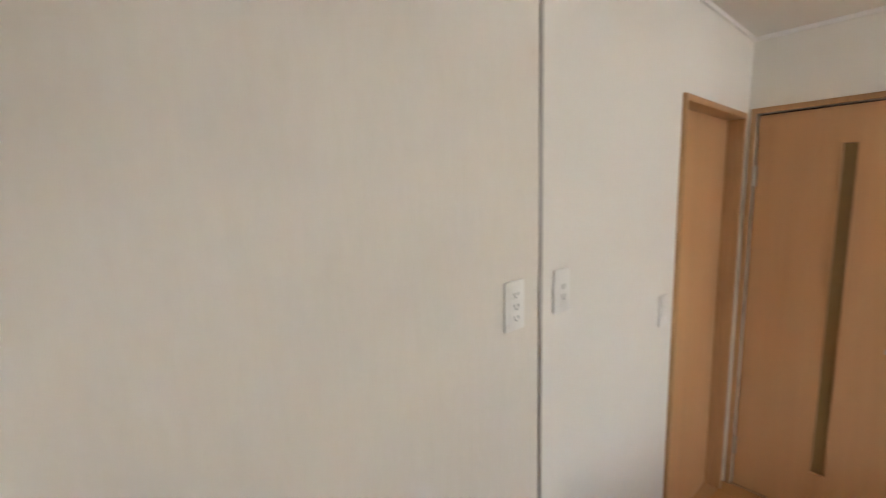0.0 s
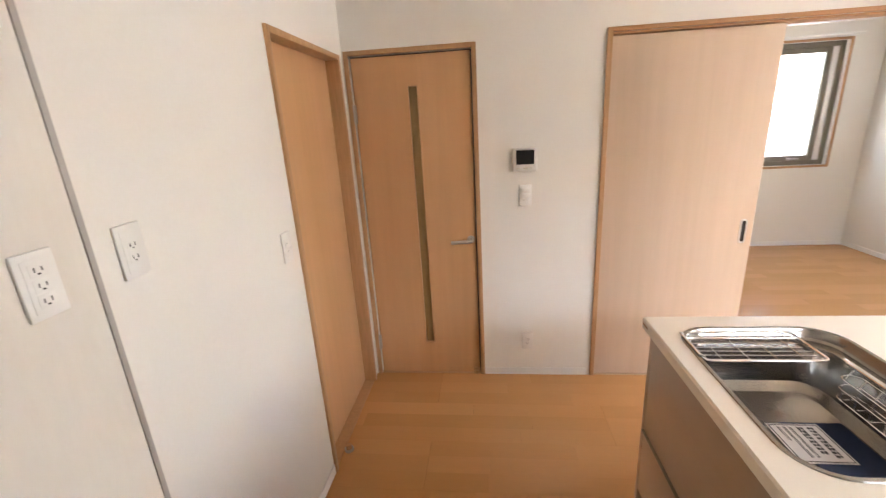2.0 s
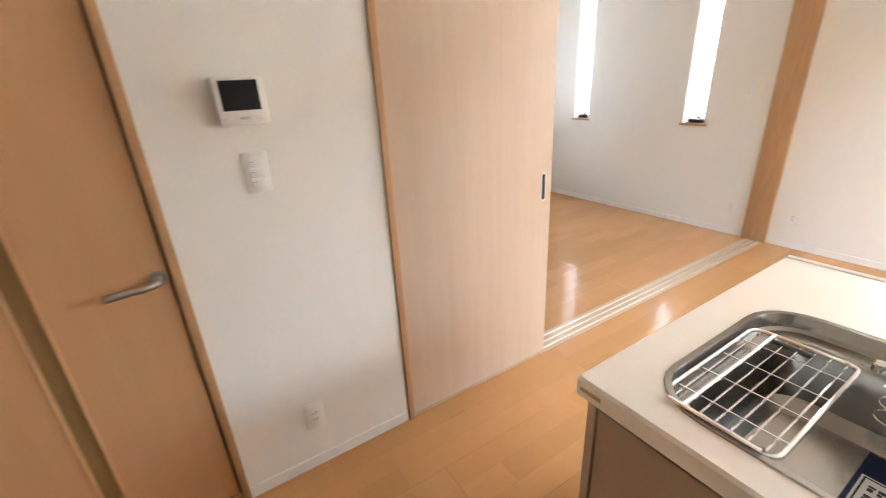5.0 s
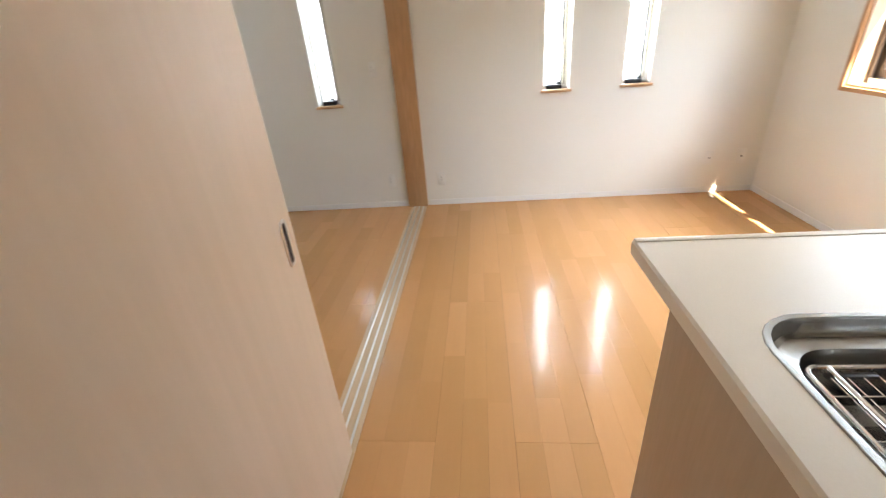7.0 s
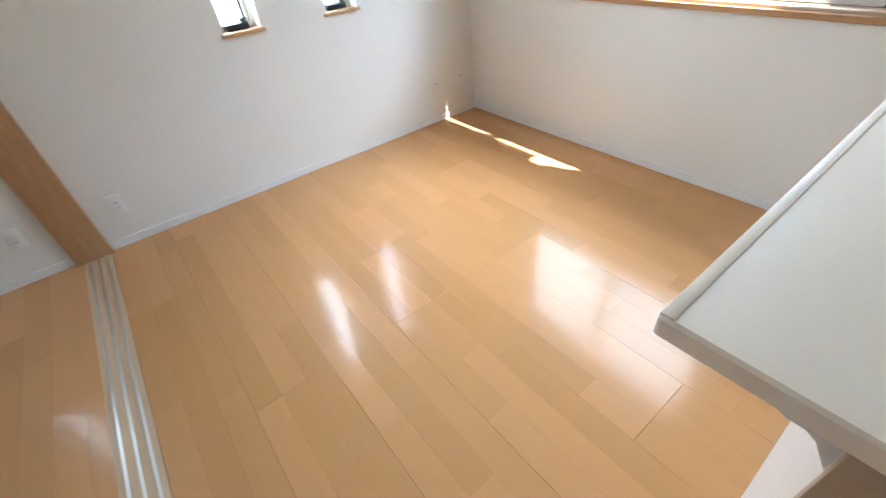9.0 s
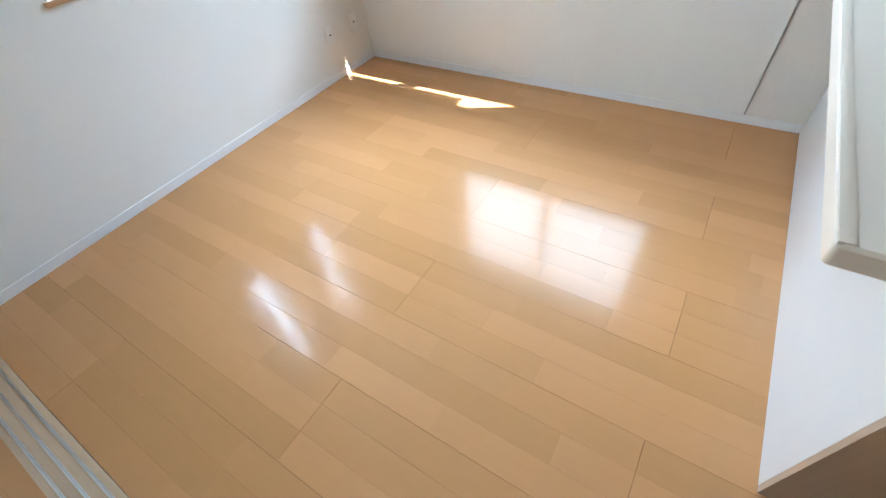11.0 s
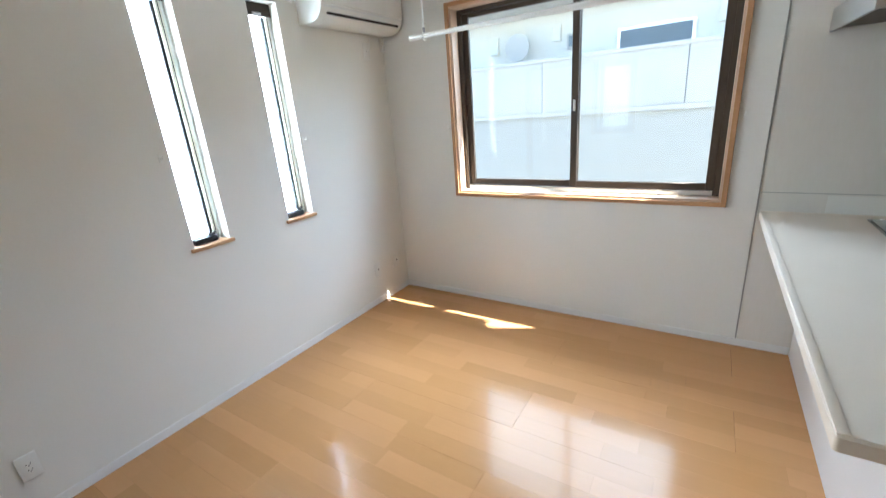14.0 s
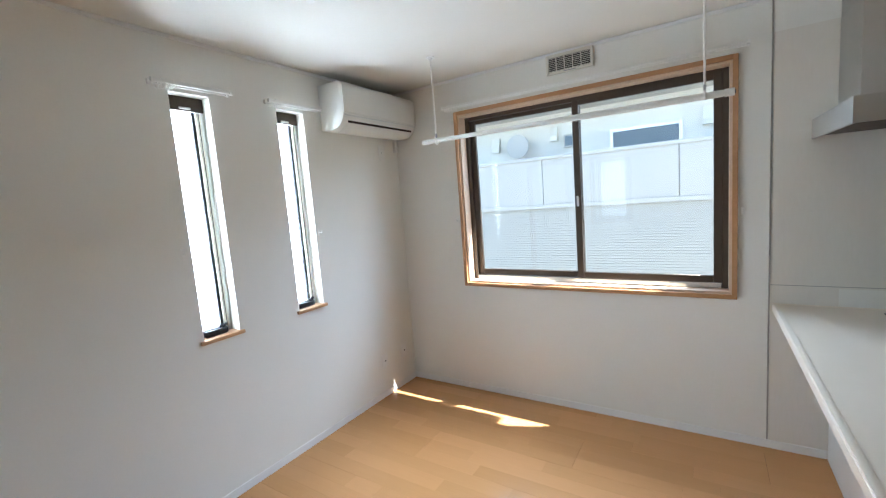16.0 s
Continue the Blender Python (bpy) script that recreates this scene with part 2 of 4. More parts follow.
def loft(loops, close_last=True):
    """Skin between loops of equal count; the last is capped."""
    bm = bmesh.new()
    rings = [[bm.verts.new(p) for p in ring] for ring in loops]
    n = len(rings[0])
    for a, b in zip(rings, rings[1:]):
        for i in range(n):
            bm.faces.new((a[i], a[(i + 1) % n], b[(i + 1) % n], b[i]))
    if close_last:
        bm.faces.new(rings[-1])
    bmesh.ops.recalc_face_normals(bm, faces=bm.faces)
    return bm


def mesh_of(name, bm, mat, smooth=False):
    me = bpy.data.meshes.new(name)
    bm.to_mesh(me)
    bm.free()
    me.materials.append(mat)
    if smooth:
        me.shade_smooth()
        me.set_sharp_from_angle(angle=radians(40))
    return me


def part(name, bm, mat, parent, label="", smooth=True):
    ob = new(name, mesh_of(name, bm, mat, smooth))
    ob.parent = parent
    if parent is not None and parent.type == "EMPTY" and parent.parent is None:
        ob.matrix_parent_inverse = parent.matrix_basis.inverted()
    return tagged(ob, label=label)


def thing(name, label, category, at=(0, 0, 0), group="", kind=""):
    ob = new(name)
    ob.empty_display_size = 0.05
    ob.matrix_basis = Matrix.Translation(at)
    return tagged(ob, label, category, group, kind)


def structure(name, bm, mat, label, category, smooth=False):
    return tagged(part(name, bm, mat, None, smooth=smooth), label, category, kind="structure")


def add_wall(bm, axis, lo, hi, a0, a1, z0, z1, holes):
    """A wall slab from lo to hi across axis, along a0..a1, with rectangular holes (b0, b1, c0, c1) cut through."""
    cuts = sorted({a0, a1, *(v for h in holes for v in h[:2] if a0 < v < a1)})
    for s, e in zip(cuts, cuts[1:]):
        spans = sorted((h[2], h[3]) for h in holes if h[0] <= s + 1e-6 and h[1] >= e - 1e-6)
        z = z0
        for c0, c1 in [*spans, (z1, z1)]:
            if c0 > z + 1e-6:
                if axis == "x":
                    add_box(bm, lo, hi, s, e, z, c0)
                else:
                    add_box(bm, s, e, lo, hi, z, c0)
            z = max(z, c1)
    return bm


# ---- the plan ----
A, C, E = 4.91, 2.885, -2.70          # sink-side wall, window wall, far wall of the next room
TOP, LOW = 2.558, 2.37                  # ceilings of the living room and of the kitchen
STEP = 3.53                            # where the ceiling steps down
WX0, WX1, WZ0, WZ1 = 0.634, 2.430, 0.927, 2.274   # window opening
OPEN_X, OPEN_Z = 3.472, 2.025          # wide sliding-door opening

wall_b = structure("wall_west", add_wall(bmesh.new(), "x", -0.15, 0, E - 0.15, C + 0.15, -0.05, 2.7, [(a, b, SLIT_Z0, SLIT_Z1) for a, b in SLITS]), WALLPAPER,
                   "white wallpapered wall with narrow slit windows", "wall")
wall_c = structure("wall_north", add_wall(bmesh.new(), "y", C, C + 0.15, 0, A + 0.15, -0.05, 2.7, [(WX0, WX1, WZ0, WZ1)]), WALLPAPER,
                   "white wallpapered wall round a wide window", "wall")
wall_a = structure("wall_east", add_wall(bmesh.new(), "x", A, A + 0.15, -0.14, C, -0.05, 2.7, [(0.0695, 0.8575, -0.05, 2.0045)]), WALLPAPER,
                   "white wallpapered kitchen wall with an inner door", "wall")
wall_d = structure("wall_south", add_wall(bmesh.new(), "y", -0.14, 0, 0, A, -0.05, 2.7, [(0, OPEN_X, -0.05, OPEN_Z), (4.196, 4.874, -0.05, 2.004)]), WALLPAPER,
                   "white wallpapered wall with a wide sliding-door opening", "wall")
wall_e = structure("wall_far", add_wall(bmesh.new(), "y", E - 0.15, E, 0, 3.62, -0.05, 2.7, [(0.345, 1.07, 0.945, 2.225)]), WALLPAPER,
                   "white wallpapered far wall of the next room", "wall")
wall_f = structure("wall_side", box(3.5, 3.62, E, -0.14, -0.05, 2.7), WALLPAPER, "white wallpapered side wall of the next room", "wall")
hall = add_box(add_box(bmesh.new(), 3.62, 5.2, -1.3, -1.2, -0.05, 2.7), 5.06, 5.2, -1.2, -0.14, -0.05, 2.7)
structure("wall_hall", add_box(hall, 5.06, 5.2, -0.14, C, -0.05, 2.7), WALLPAPER, "plain wall closing the hallway behind the doors", "wall")

# unseen slab, added so sunlit ground doesn't leak past the door leaf
structure("floor_hall", box(3.62, 5.2, -1.2, -0.14, -0.06, 0.0), SUBFLOOR, "unseen dark slab behind the door, blocks stray daylight", "floor")
structure("ceiling", add_box(box(-0.15, STEP, -0.14, C + 0.15, TOP, TOP + 0.1), STEP, 5.2, -1.3, C + 0.15, LOW, LOW + 0.3), CEILING,
          "off-white papered ceiling, lower over the kitchen", "ceiling")
structure("ceiling_next_room", box(-0.15, STEP, E - 0.15, -0.14, 2.45, 2.6), CEILING, "off-white papered ceiling of the next room", "ceiling")

# eave of the own house: unseen, depth and step shape the sun patch
structure("eave", add_box(box(-2.0, 3.09, C + 0.15, 3.485, 3.02, 3.14), 3.09, 7.0, C + 0.15, 3.395, 3.02, 3.14), STUCCO, "unseen pale eave outside, placed to trim the sun patch", "eave")
structure("roof_slab", box(-2.0, 7.0, E - 0.6, C + 0.15, 2.72, 3.14), ROOF, "grey roof slab over the rooms", "roof")


# ---- floors ----
def baseboard(name, spans, axis, at, side):
    bm = bmesh.new()
    for s, e in spans:
        lo, hi = (at, at + 0.007 * side) if side > 0 else (at - 0.007, at)
        add_box(bm, *((lo, hi, s, e) if axis == "x" else (s, e, lo, hi)), 0.0, 0.052, 0.002, 1)
    return structure(name, bm, WHITE_TRIM, "thin white baseboard along the wall", "baseboard")


baseboard("baseboard_west", [(0.03, C - 0.008), (E + 0.008, -0.175)], "x", 0, 1)
baseboard("baseboard_north", [(0, 2.872)], "y", C, -1)
baseboard("baseboard_south", [(3.512, 4.168)], "y", 0, 1)
baseboard("baseboard_east", [(0.861, 1.72)], "x", A, -1)
baseboard("baseboard_far", [(0, 3.5)], "y", E, 1)


def cornice(name, spans, axis, at, side, top):
    bm = bmesh.new()
    for s, e in spans:
        lo, hi = (at, at + 0.010 * side) if side > 0 else (at - 0.010, at)
        add_box(bm, *((lo, hi, s, e) if axis == "x" else (s, e, lo, hi)), top - 0.022, top - 0.0005, 0.004, 2)
    return structure(name, bm, WHITE_TRIM, "slim white cornice under the ceiling", "cornice")


cornice("cornice_west", [(0.0, C - 0.0105)], "x", 0, 1, TOP)
cornice("cornice_north", [(0, 2.597)], "y", C, -1, TOP)
cornice("cornice_south", [(STEP + 0.001, A - 0.0105)], "y", 0, 1, LOW)
cornice("cornice_east", [(0.0, 1.72)], "x", A, -1, LOW)


# ---- kitchen panels and joints ----
panels = structure("kitchen_panel_north", add_box(box(2.612, A, C - 0.004, C, 0.985, LOW + 0.0), 2.612, 2.9, C - 0.004, C, 0.0525, 0.985), PANEL, "beige glossy kitchen wall panel behind the cooker", "wall panel")
part("joint", box(2.601, 2.609, C - 0.007, C, 0.053, TOP), SEAM, panels, "thin grey joint strip", False)
part("panel_line", box(2.612, 3.5, C - 0.0052, C - 0.004, 0.994, 0.998), SEAM, panels, "thin level joint line", False)
panels_a = structure("kitchen_panel_east", box(A - 0.004, A, 1.735, C, 0.0, LOW), PANEL, "beige glossy kitchen wall panel beside the aisle", "wall panel")
part("joint", box(A - 0.007, A, 1.722, 1.734, 0, LOW), SEAM, panels_a, "thin grey joint strip", False)


# ---- wide window ----
def bar_frame(x0, x1, z0, z1, y0, y1, w, bevel=0.002, top=None):
    bm = bmesh.new()
    t = top or w
    add_box(bm, x0, x0 + w, y0, y1, z0, z1, bevel, 1)
    add_box(bm, x1 - w, x1, y0, y1, z0, z1, bevel, 1)
    add_box(bm, x0 + w, x1 - w, y0, y1, z0, z0 + w, bevel, 1)
    add_box(bm, x0 + w, x1 - w, y0, y1, z1 - t, z1, bevel, 1)
    return bm


window = thing("window_1", "wide two-pane sliding window with bronze aluminium sashes", "window", (1.53, C, WZ0), kind="structure")
part("casing", bar_frame(0.608, 2.456, 0.901, 2.300, C - 0.020, C + 0.004, 0.027), FRAME_H, window, "brown wooden casing")
liner = bmesh.new()
add_box(liner, WX0 + 0.0005, WX0 + 0.014, C + 0.004, C + 0.094, WZ0, WZ1)
add_box(liner, WX1 - 0.014, WX1 - 0.0005, C + 0.004, C + 0.094, WZ0, WZ1)
add_box(liner, WX0 + 0.014, WX1 - 0.014, C + 0.004, C + 0.094, WZ1 - 0.014, WZ1 - 0.0005)
part("reveal", liner, REVEAL, window, "pale wooden reveal boards")
part("sill", box(WX0 + 0.014, WX1 - 0.014, C + 0.004, C + 0.094, WZ0 + 0.0005, WZ0 + 0.016, 0.002), REVEAL, window, "pale wooden sill board")
part("window_frame", bar_frame(WX0, WX1, WZ0, WZ1, C + 0.094, C + 0.149, 0.045, 0.003, 0.042), BRONZE, window, "bronze aluminium outer frame")


def sash(x0, x1, y, name):
    s = part(name, bar_frame(x0, x1, 0.976, 2.236, y, y + 0.0255, 0.046, 0.003, 0.034), BRONZE, window, "bronze aluminium sash")
    p = part("pane", box(x0 + 0.044, x1 - 0.044, y + 0.009, y + 0.013, 1.020, 2.204), GLASS, s, "clear glass pane", False)
    p.visible_shadow = False
    return s


sash(0.676, 1.553, C + 0.1225, "sash")
inner = sash(1.504, 2.386, C + 0.0925, "sash")
part("latch", add_box(box(1.519, 1.535, C + 0.084, C + 0.0985, 1.50, 1.57, 0.003), 1.521, 1.531, C + 0.074, C + 0.086, 1.535, 1.575, 0.002), ALU, inner, "small metal crescent latch")
part("rail_track", box(WX0 + 0.05, WX1 - 0.05, C + 0.090, C + 0.0975, 0.944, 0.974), ALU, window, "silver lower track")

vent = thing("wall_vent", "white slotted air vent high on the window wall", "vent", (1.5290, C, 2.4170))
part("frame", bar_frame(1.3720, 1.6860, 2.4110, 2.5390, C - 0.022, C - 0.0005, 0.018, 0.003), IVORY, vent)
# shallow near-black sheet gives the gaps between slats their shade by colour
part("backing", box(1.3900, 1.6680, C - 0.004, C - 0.0005, 2.4290, 2.5210), SLOT, vent, "dark sheet painting the shade between the slats", False)
for i in range(8):
    part("slat", box(1.3900, 1.6680, C - 0.018, C - 0.0145, 2.4315 + i * 0.0115, 2.4338 + i * 0.0115), IVORY, vent, smooth=False)
for i in range(4):
    part("bar", box(1.4410 + i * 0.055, 1.4460 + i * 0.055, C - 0.021, C - 0.017, 2.4290, 2.5210), IVORY, vent, smooth=False)
part("caption", box(1.4940, 1.5740, C - 0.0228, C - 0.0222, 2.4160, 2.4220), GREY, vent, "faint grey marking", False)


def curtain_rail(a0, a1, z, at, rails, where):
    """A white double rail; where 'C' on the window wall, 'B' on the slit wall, 'E' on the far wall."""
    mid = (a0 + a1) / 2
    pos = {"C": (mid, at, z), "B": (at, mid, z), "E": (mid, at, z)}[where]
    r = thing("curtain_rail", "white double metal curtain rail with small hooks", "curtain rail", pos, "curtain rails")

    def place(a, off, h):
        return {"C": (a, at - off, h), "B": (at + off, a, h), "E": (a, at + off, h)}[where]

    for off, dz in rails:
        bm = bmesh.new()
        p, q = place(a0, off - 0.006, z + dz - 0.009), place(a1, off + 0.006, z + dz + 0.009)
        lo, hi = [min(u, v) for u, v in zip(p, q)], [max(u, v) for u, v in zip(p, q)]
        part("rail", add_box(bm, lo[0], hi[0], lo[1], hi[1], lo[2], hi[2], 0.003), WHITE_PLASTIC, r)
        for a in (a0 + 0.004, a1 - 0.004):
            p, q = place(a - 0.008, off - 0.009, z + dz - 0.012), place(a + 0.008, off + 0.009, z + dz + 0.012)
            lo, hi = [min(u, v) for u, v in zip(p, q)], [max(u, v) for u, v in zip(p, q)]
            part("end_cap", add_box(bmesh.new(), lo[0], hi[0], lo[1], hi[1], lo[2], hi[2], 0.004), WHITE_PLASTIC, r)
        for i in range(6):
            a = a0 + 0.03 + i * 0.016
            part("runner", rod(place(a, off, z + dz - 0.009), place(a, off, z + dz - 0.026), 0.0042, 6), WHITE_PLASTIC, r)
    for a in (a0 + 0.06, a1 - 0.06) if a1 - a0 < 1 else (a0 + 0.06, mid, a1 - 0.06):
        p, q = place(a - 0.012, 0.0005, z + 0.005), place(a + 0.012, rails[-1][0] + 0.004, z + 0.016)
        lo, hi = [min(u, v) for u, v in zip(p, q)], [max(u, v) for u, v in zip(p, q)]
        part("bracket", add_box(bmesh.new(), lo[0], hi[0], lo[1], hi[1], lo[2], hi[2], 0.002), WHITE_PLASTIC, r)
    return r


curtain_rail(0.55, 2.50, 2.328, C, ((0.05, 0.0), (0.095, 0.0)), "C")
for a, b in SLITS:
    curtain_rail(a - 0.108, b + 0.085, 2.292, 0.0, ((0.045, 0.0), (0.085, 0.0)), "B")
curtain_rail(0.27, 1.13, 2.275, E, ((0.05, 0.0), (0.09, 0.0)), "E")


def tieback_hook(x, y, z, way):
    ob = thing("curtain_hook", "small white curtain tieback hook on the wall", "hook", (x, y, z), "tieback hooks")
    w = Vector(way)
    s = Vector((w.y, w.x, 0))
    p = Vector((x, y, z))
    q0, q1 = p - s * 0.009 + Vector((0, 0, -0.02)), p + s * 0.009 + w * 0.006 + Vector((0, 0, 0.02))
    lo, hi = [min(u, v) for u, v in zip(q0, q1)], [max(u, v) for u, v in zip(q0, q1)]
    part("plate", add_box(bmesh.new(), lo[0], hi[0], lo[1], hi[1], lo[2], hi[2], 0.002), WHITE_PLASTIC, ob)
    part("hook", add_path(bmesh.new(), [p + w * 0.004, p + w * 0.03, p + w * 0.034 + Vector((0, 0, 0.018))], 0.004, 8), WHITE_PLASTIC, ob)


tieback_hook(2.481, C, 1.424, (0, -1, 0))
tieback_hook(0.578, C, 1.44, (0, -1, 0))
tieback_hook(0, 1.012, 1.448, (1, 0, 0))
tieback_hook(0, 1.923, 1.458, (1, 0, 0))


# ---- slit windows ----
def slit_window(i, a, b):
    w = thing("window_%d" % (i + 2), "narrow frosted slit window with bronze frame and wooden sill", "window", (0, (a + b) / 2, SLIT_Z0), kind="structure")
    z0, z1 = SLIT_Z0, SLIT_Z1
    part("sill", box(-0.085, 0.018, a - 0.022, b + 0.022, z0 - 0.02, z0 + 0.001, 0.003), SILL, w, "pale wooden sill board")
    fr = bmesh.new()
    add_box(fr, -0.13, -0.085, a, a + 0.014, z0 + 0.001, z1, 0.002, 1)
    add_box(fr, -0.13, -0.078, b - 0.018, b, z0 + 0.001, z1, 0.002, 1)
    add_box(fr, -0.13, -0.080, a + 0.014, b - 0.018, z1 - 0.05, z1, 0.002, 1)
    add_box(fr, -0.13, -0.085, a + 0.014, b - 0.018, z0 + 0.001, z0 + 0.03, 0.002, 1)
    part("window_frame", fr, ALU, w, "pale aluminium frame")
    part("header", box(-0.0795, -0.066, a + 0.0005, b - 0.0005, z1 - 0.075, z1 - 0.0008, 0.002), BRONZE, w, "dark bronze head profile")
    st = add_box(bmesh.new(), -0.118, -0.072, b - 0.045, b - 0.0185, z0 + 0.03, z1 - 0.076, 0.003, 1)
    s = part("sash", add_box(st, -0.118, -0.092, a + 0.014, a + 0.022, z0 + 0.03, z1 - 0.05, 0.002, 1), IVORY, w, "ivory painted sash stile")
    part("gasket", box(-0.110, -0.086, b - 0.060, b - 0.0455, z0 + 0.03, z1 - 0.076), BLACK, s, "black rubber gasket", False)
    part("groove", box(-0.0722, -0.0712, b - 0.033, b - 0.0285, z0 + 0.032, z1 - 0.078), BLACK, s, "narrow dark groove", False)
    p = part("pane", box(-0.107, -0.103, a + 0.02, b - 0.05, z0 + 0.03, z1 - 0.05), FROST, w, "bright frosted glass pane", False)
    p.visible_shadow = False
    op = part("operator", box(-0.088, -0.03, a + 0.03, b - 0.05, z0 + 0.0015, z0 + 0.035, 0.006), BLACK, w, "black crank operator")
    part("crank", add_path(bmesh.new(), [(-0.05, b - 0.075, z0 + 0.03), (-0.035, b - 0.062, z0 + 0.055), (-0.02, b - 0.10, z0 + 0.05)], 0.009, 8), BLACK, op, "black folding crank handle")
    part("arm", box(-0.075, -0.06, a + 0.04, b - 0.06, z0 + 0.036, z0 + 0.042, 0.002), METAL_GREY, op, "steel arm")
    part("top_latch", box(-0.0655, -0.056, (a + b) / 2 - 0.03, (a + b) / 2 + 0.03, z1 - 0.068, z1 - 0.056, 0.003), METAL_GREY, w, "small grey latch")


for i, (a, b) in enumerate(SLITS):
    slit_window(i, a, b)

# casement window of the next room
cw = thing("window_6", "frosted casement window with dark frame and wooden casing", "window", (0.71, E, 0.945), kind="structure")
part("casing", bar_frame(0.32, 1.095, 0.92, 2.25, E - 0.004, E + 0.012, 0.025), FRAME_H, cw, "brown wooden casing")
part("window_frame", bar_frame(0.345, 1.07, 0.945, 2.225, E - 0.12, E - 0.05, 0.05, 0.003), OLIVE, cw, "dark bronze aluminium frame")
csash = part("sash", bar_frame(0.455, 1.02, 0.995, 2.175, E - 0.105, E - 0.06, 0.055, 0.004), OLIVE, cw, "dark bronze casement sash")
pn = part("pane", box(0.505, 0.97, E - 0.09, E - 0.086, 1.045, 2.125), FROST, csash, "bright frosted glass pane", False)
pn.visible_shadow = False
part("inner_stile", box(0.396, 0.454, E - 0.10, E - 0.055, 0.996, 2.174, 0.004), ALU, cw, "silver inner stile")
part("handle", add_box(box(0.69, 0.73, E - 0.06, E - 0.045, 1.0, 1.03, 0.003), 0.61, 0.73, E - 0.045, E - 0.03, 1.008, 1.022, 0.004), METAL_GREY, csash, "grey lever handle")


# ---- wide sliding door ----
opening = thing("sliding_door_frame", "brown wooden frame round the wide sliding-door opening", "door frame", (1.75, -0.07, 0), kind="structure")
part("jamb", box(0.0005, 0.032, -0.172, 0.012, 0.0, OPEN_Z, 0.002), FRAME, opening, "brown wooden jamb against the wall")
part("jamb", box(OPEN_X - 0.004, OPEN_X + 0.022, -0.15, 0.012, 0.0, OPEN_Z + 0.022, 0.002), FRAME, opening, "slim wooden jamb")
part("head", add_box(add_box(bmesh.new(), 0.032, OPEN_X - 0.0045, 0.0005, 0.012, OPEN_Z, OPEN_Z + 0.022, 0.002), 0.032, OPEN_X - 0.0045, -0.14, 0.0005, OPEN_Z - 0.012, OPEN_Z - 0.0005, 0.002), FRAME_H, opening, "brown wooden head")
part("threshold_base", box(0.0, OPEN_X, -0.14, 0.0, -0.06, -0.0125), SUBFLOOR, opening, "dark base under the tracks", False)
part("head_track", box(0.05, OPEN_X - 0.03, -0.10, -0.085, OPEN_Z - 0.018, OPEN_Z - 0.012), ALU, opening, "silver upper track", False)
sill_part = part("track_bed", box(0.033, OPEN_X - 0.0045, -0.14, -0.0003, -0.012, 0.0005), RAIL_BED, opening, "greyish wooden threshold", False)
for yy in (-0.028, -0.070, -0.112):
    part("rail", add_box(box(0.034, OPEN_X - 0.021, yy - 0.0055, yy + 0.0055, 0.0007, 0.002), 0.034, OPEN_X - 0.021, yy - 0.0022, yy + 0.0022, 0.002, 0.0055), ALU, sill_part, "silver door rail", False)


def sliding_door(y0, y1, x0, x1, with_pull):
    d = thing("sliding_door", "pale maple sliding door panel pushed open", "sliding door", ((x0 + x1) / 2, (y0 + y1) / 2, 0.006), "sliding doors")
    part("panel", box(x0, x1, y0, y1, 0.006, OPEN_Z - 0.018, 0.002), SLIDE, d)
    if with_pull:
        xc, zc = x0 + 0.052, 0.945
        outer = [(p[0], y1 + 0.0012, p[1]) for p in round_rect(xc - 0.020, xc + 0.020, zc - 0.072, zc + 0.072, 0.0195)]
        lip = [(p[0], y1 + 0.003, p[1]) for p in round_rect(xc - 0.0185, xc + 0.0185, zc - 0.070, zc + 0.070, 0.018)]
        inn = [(p[0], y1 + 0.003, p[1]) for p in round_rect(xc - 0.0105, xc + 0.0105, zc - 0.061, zc + 0.061, 0.0100)]
        inn2 = [(p[0], y1 + 0.0008, p[1]) for p in round_rect(xc - 0.0105, xc + 0.0105, zc - 0.061, zc + 0.061, 0.0100)]
        pull = part("pull", loft([outer, lip, inn, inn2], False), ALU, d, "silver oval finger pull")
        # nearly flush dark face; the pull's inner shade is painted, not deep
        part("recess", loft([inn2, [(p[0], y1 + 0.0005, p[1]) for p in round_rect(xc - 0.0095, xc + 0.0095, zc - 0.060, zc + 0.060, 0.0090)]]), SLOT, pull, "flat dark face painting the shade inside the pull")
    return d


sliding_door(-0.040, -0.008, 2.636, OPEN_X - 0.006, True)
sliding_door(-0.085, -0.053, 2.650, OPEN_X - 0.006, False)
sliding_door(-0.130, -0.098, 2.664, OPEN_X - 0.006, False)


# ---- hinged door with slit pane ----
dr = thing("door_1", "closed maple door with a tall slit pane and lever", "door", (4.535, 0, 0), kind="structure")
fr = bmesh.new()
add_box(fr, 4.170, 4.1955, -0.13, 0.012, 0.0, 2.03, 0.002)
add_box(fr, 4.8745, 4.900, -0.13, 0.012, 0.0, 2.03, 0.002)
add_box(fr, 4.1955, 4.8745, -0.13, 0.012, 2.0045, 2.03, 0.002)
part("door_frame", fr, FRAME, dr, "brown wooden door frame")
leaf_bm = add_wall(bmesh.new(), "y", -0.040, -0.006, 4.204, 4.866, 0.011, 1.994, [(4.503, 4.553, 0.235, 1.832)])
leaf = part("leaf", leaf_bm, DOOR, dr, "pale maple veneer leaf", False)
# dark strip that paints the shaded gap round the leaf
part("seal", bar_frame(4.1956, 4.8744, 0.004, 2.0044, -0.060, -0.0415, 0.02, 0.0), DARK_GAP, dr, "dark strip painting the shade in the gap round the leaf", False)
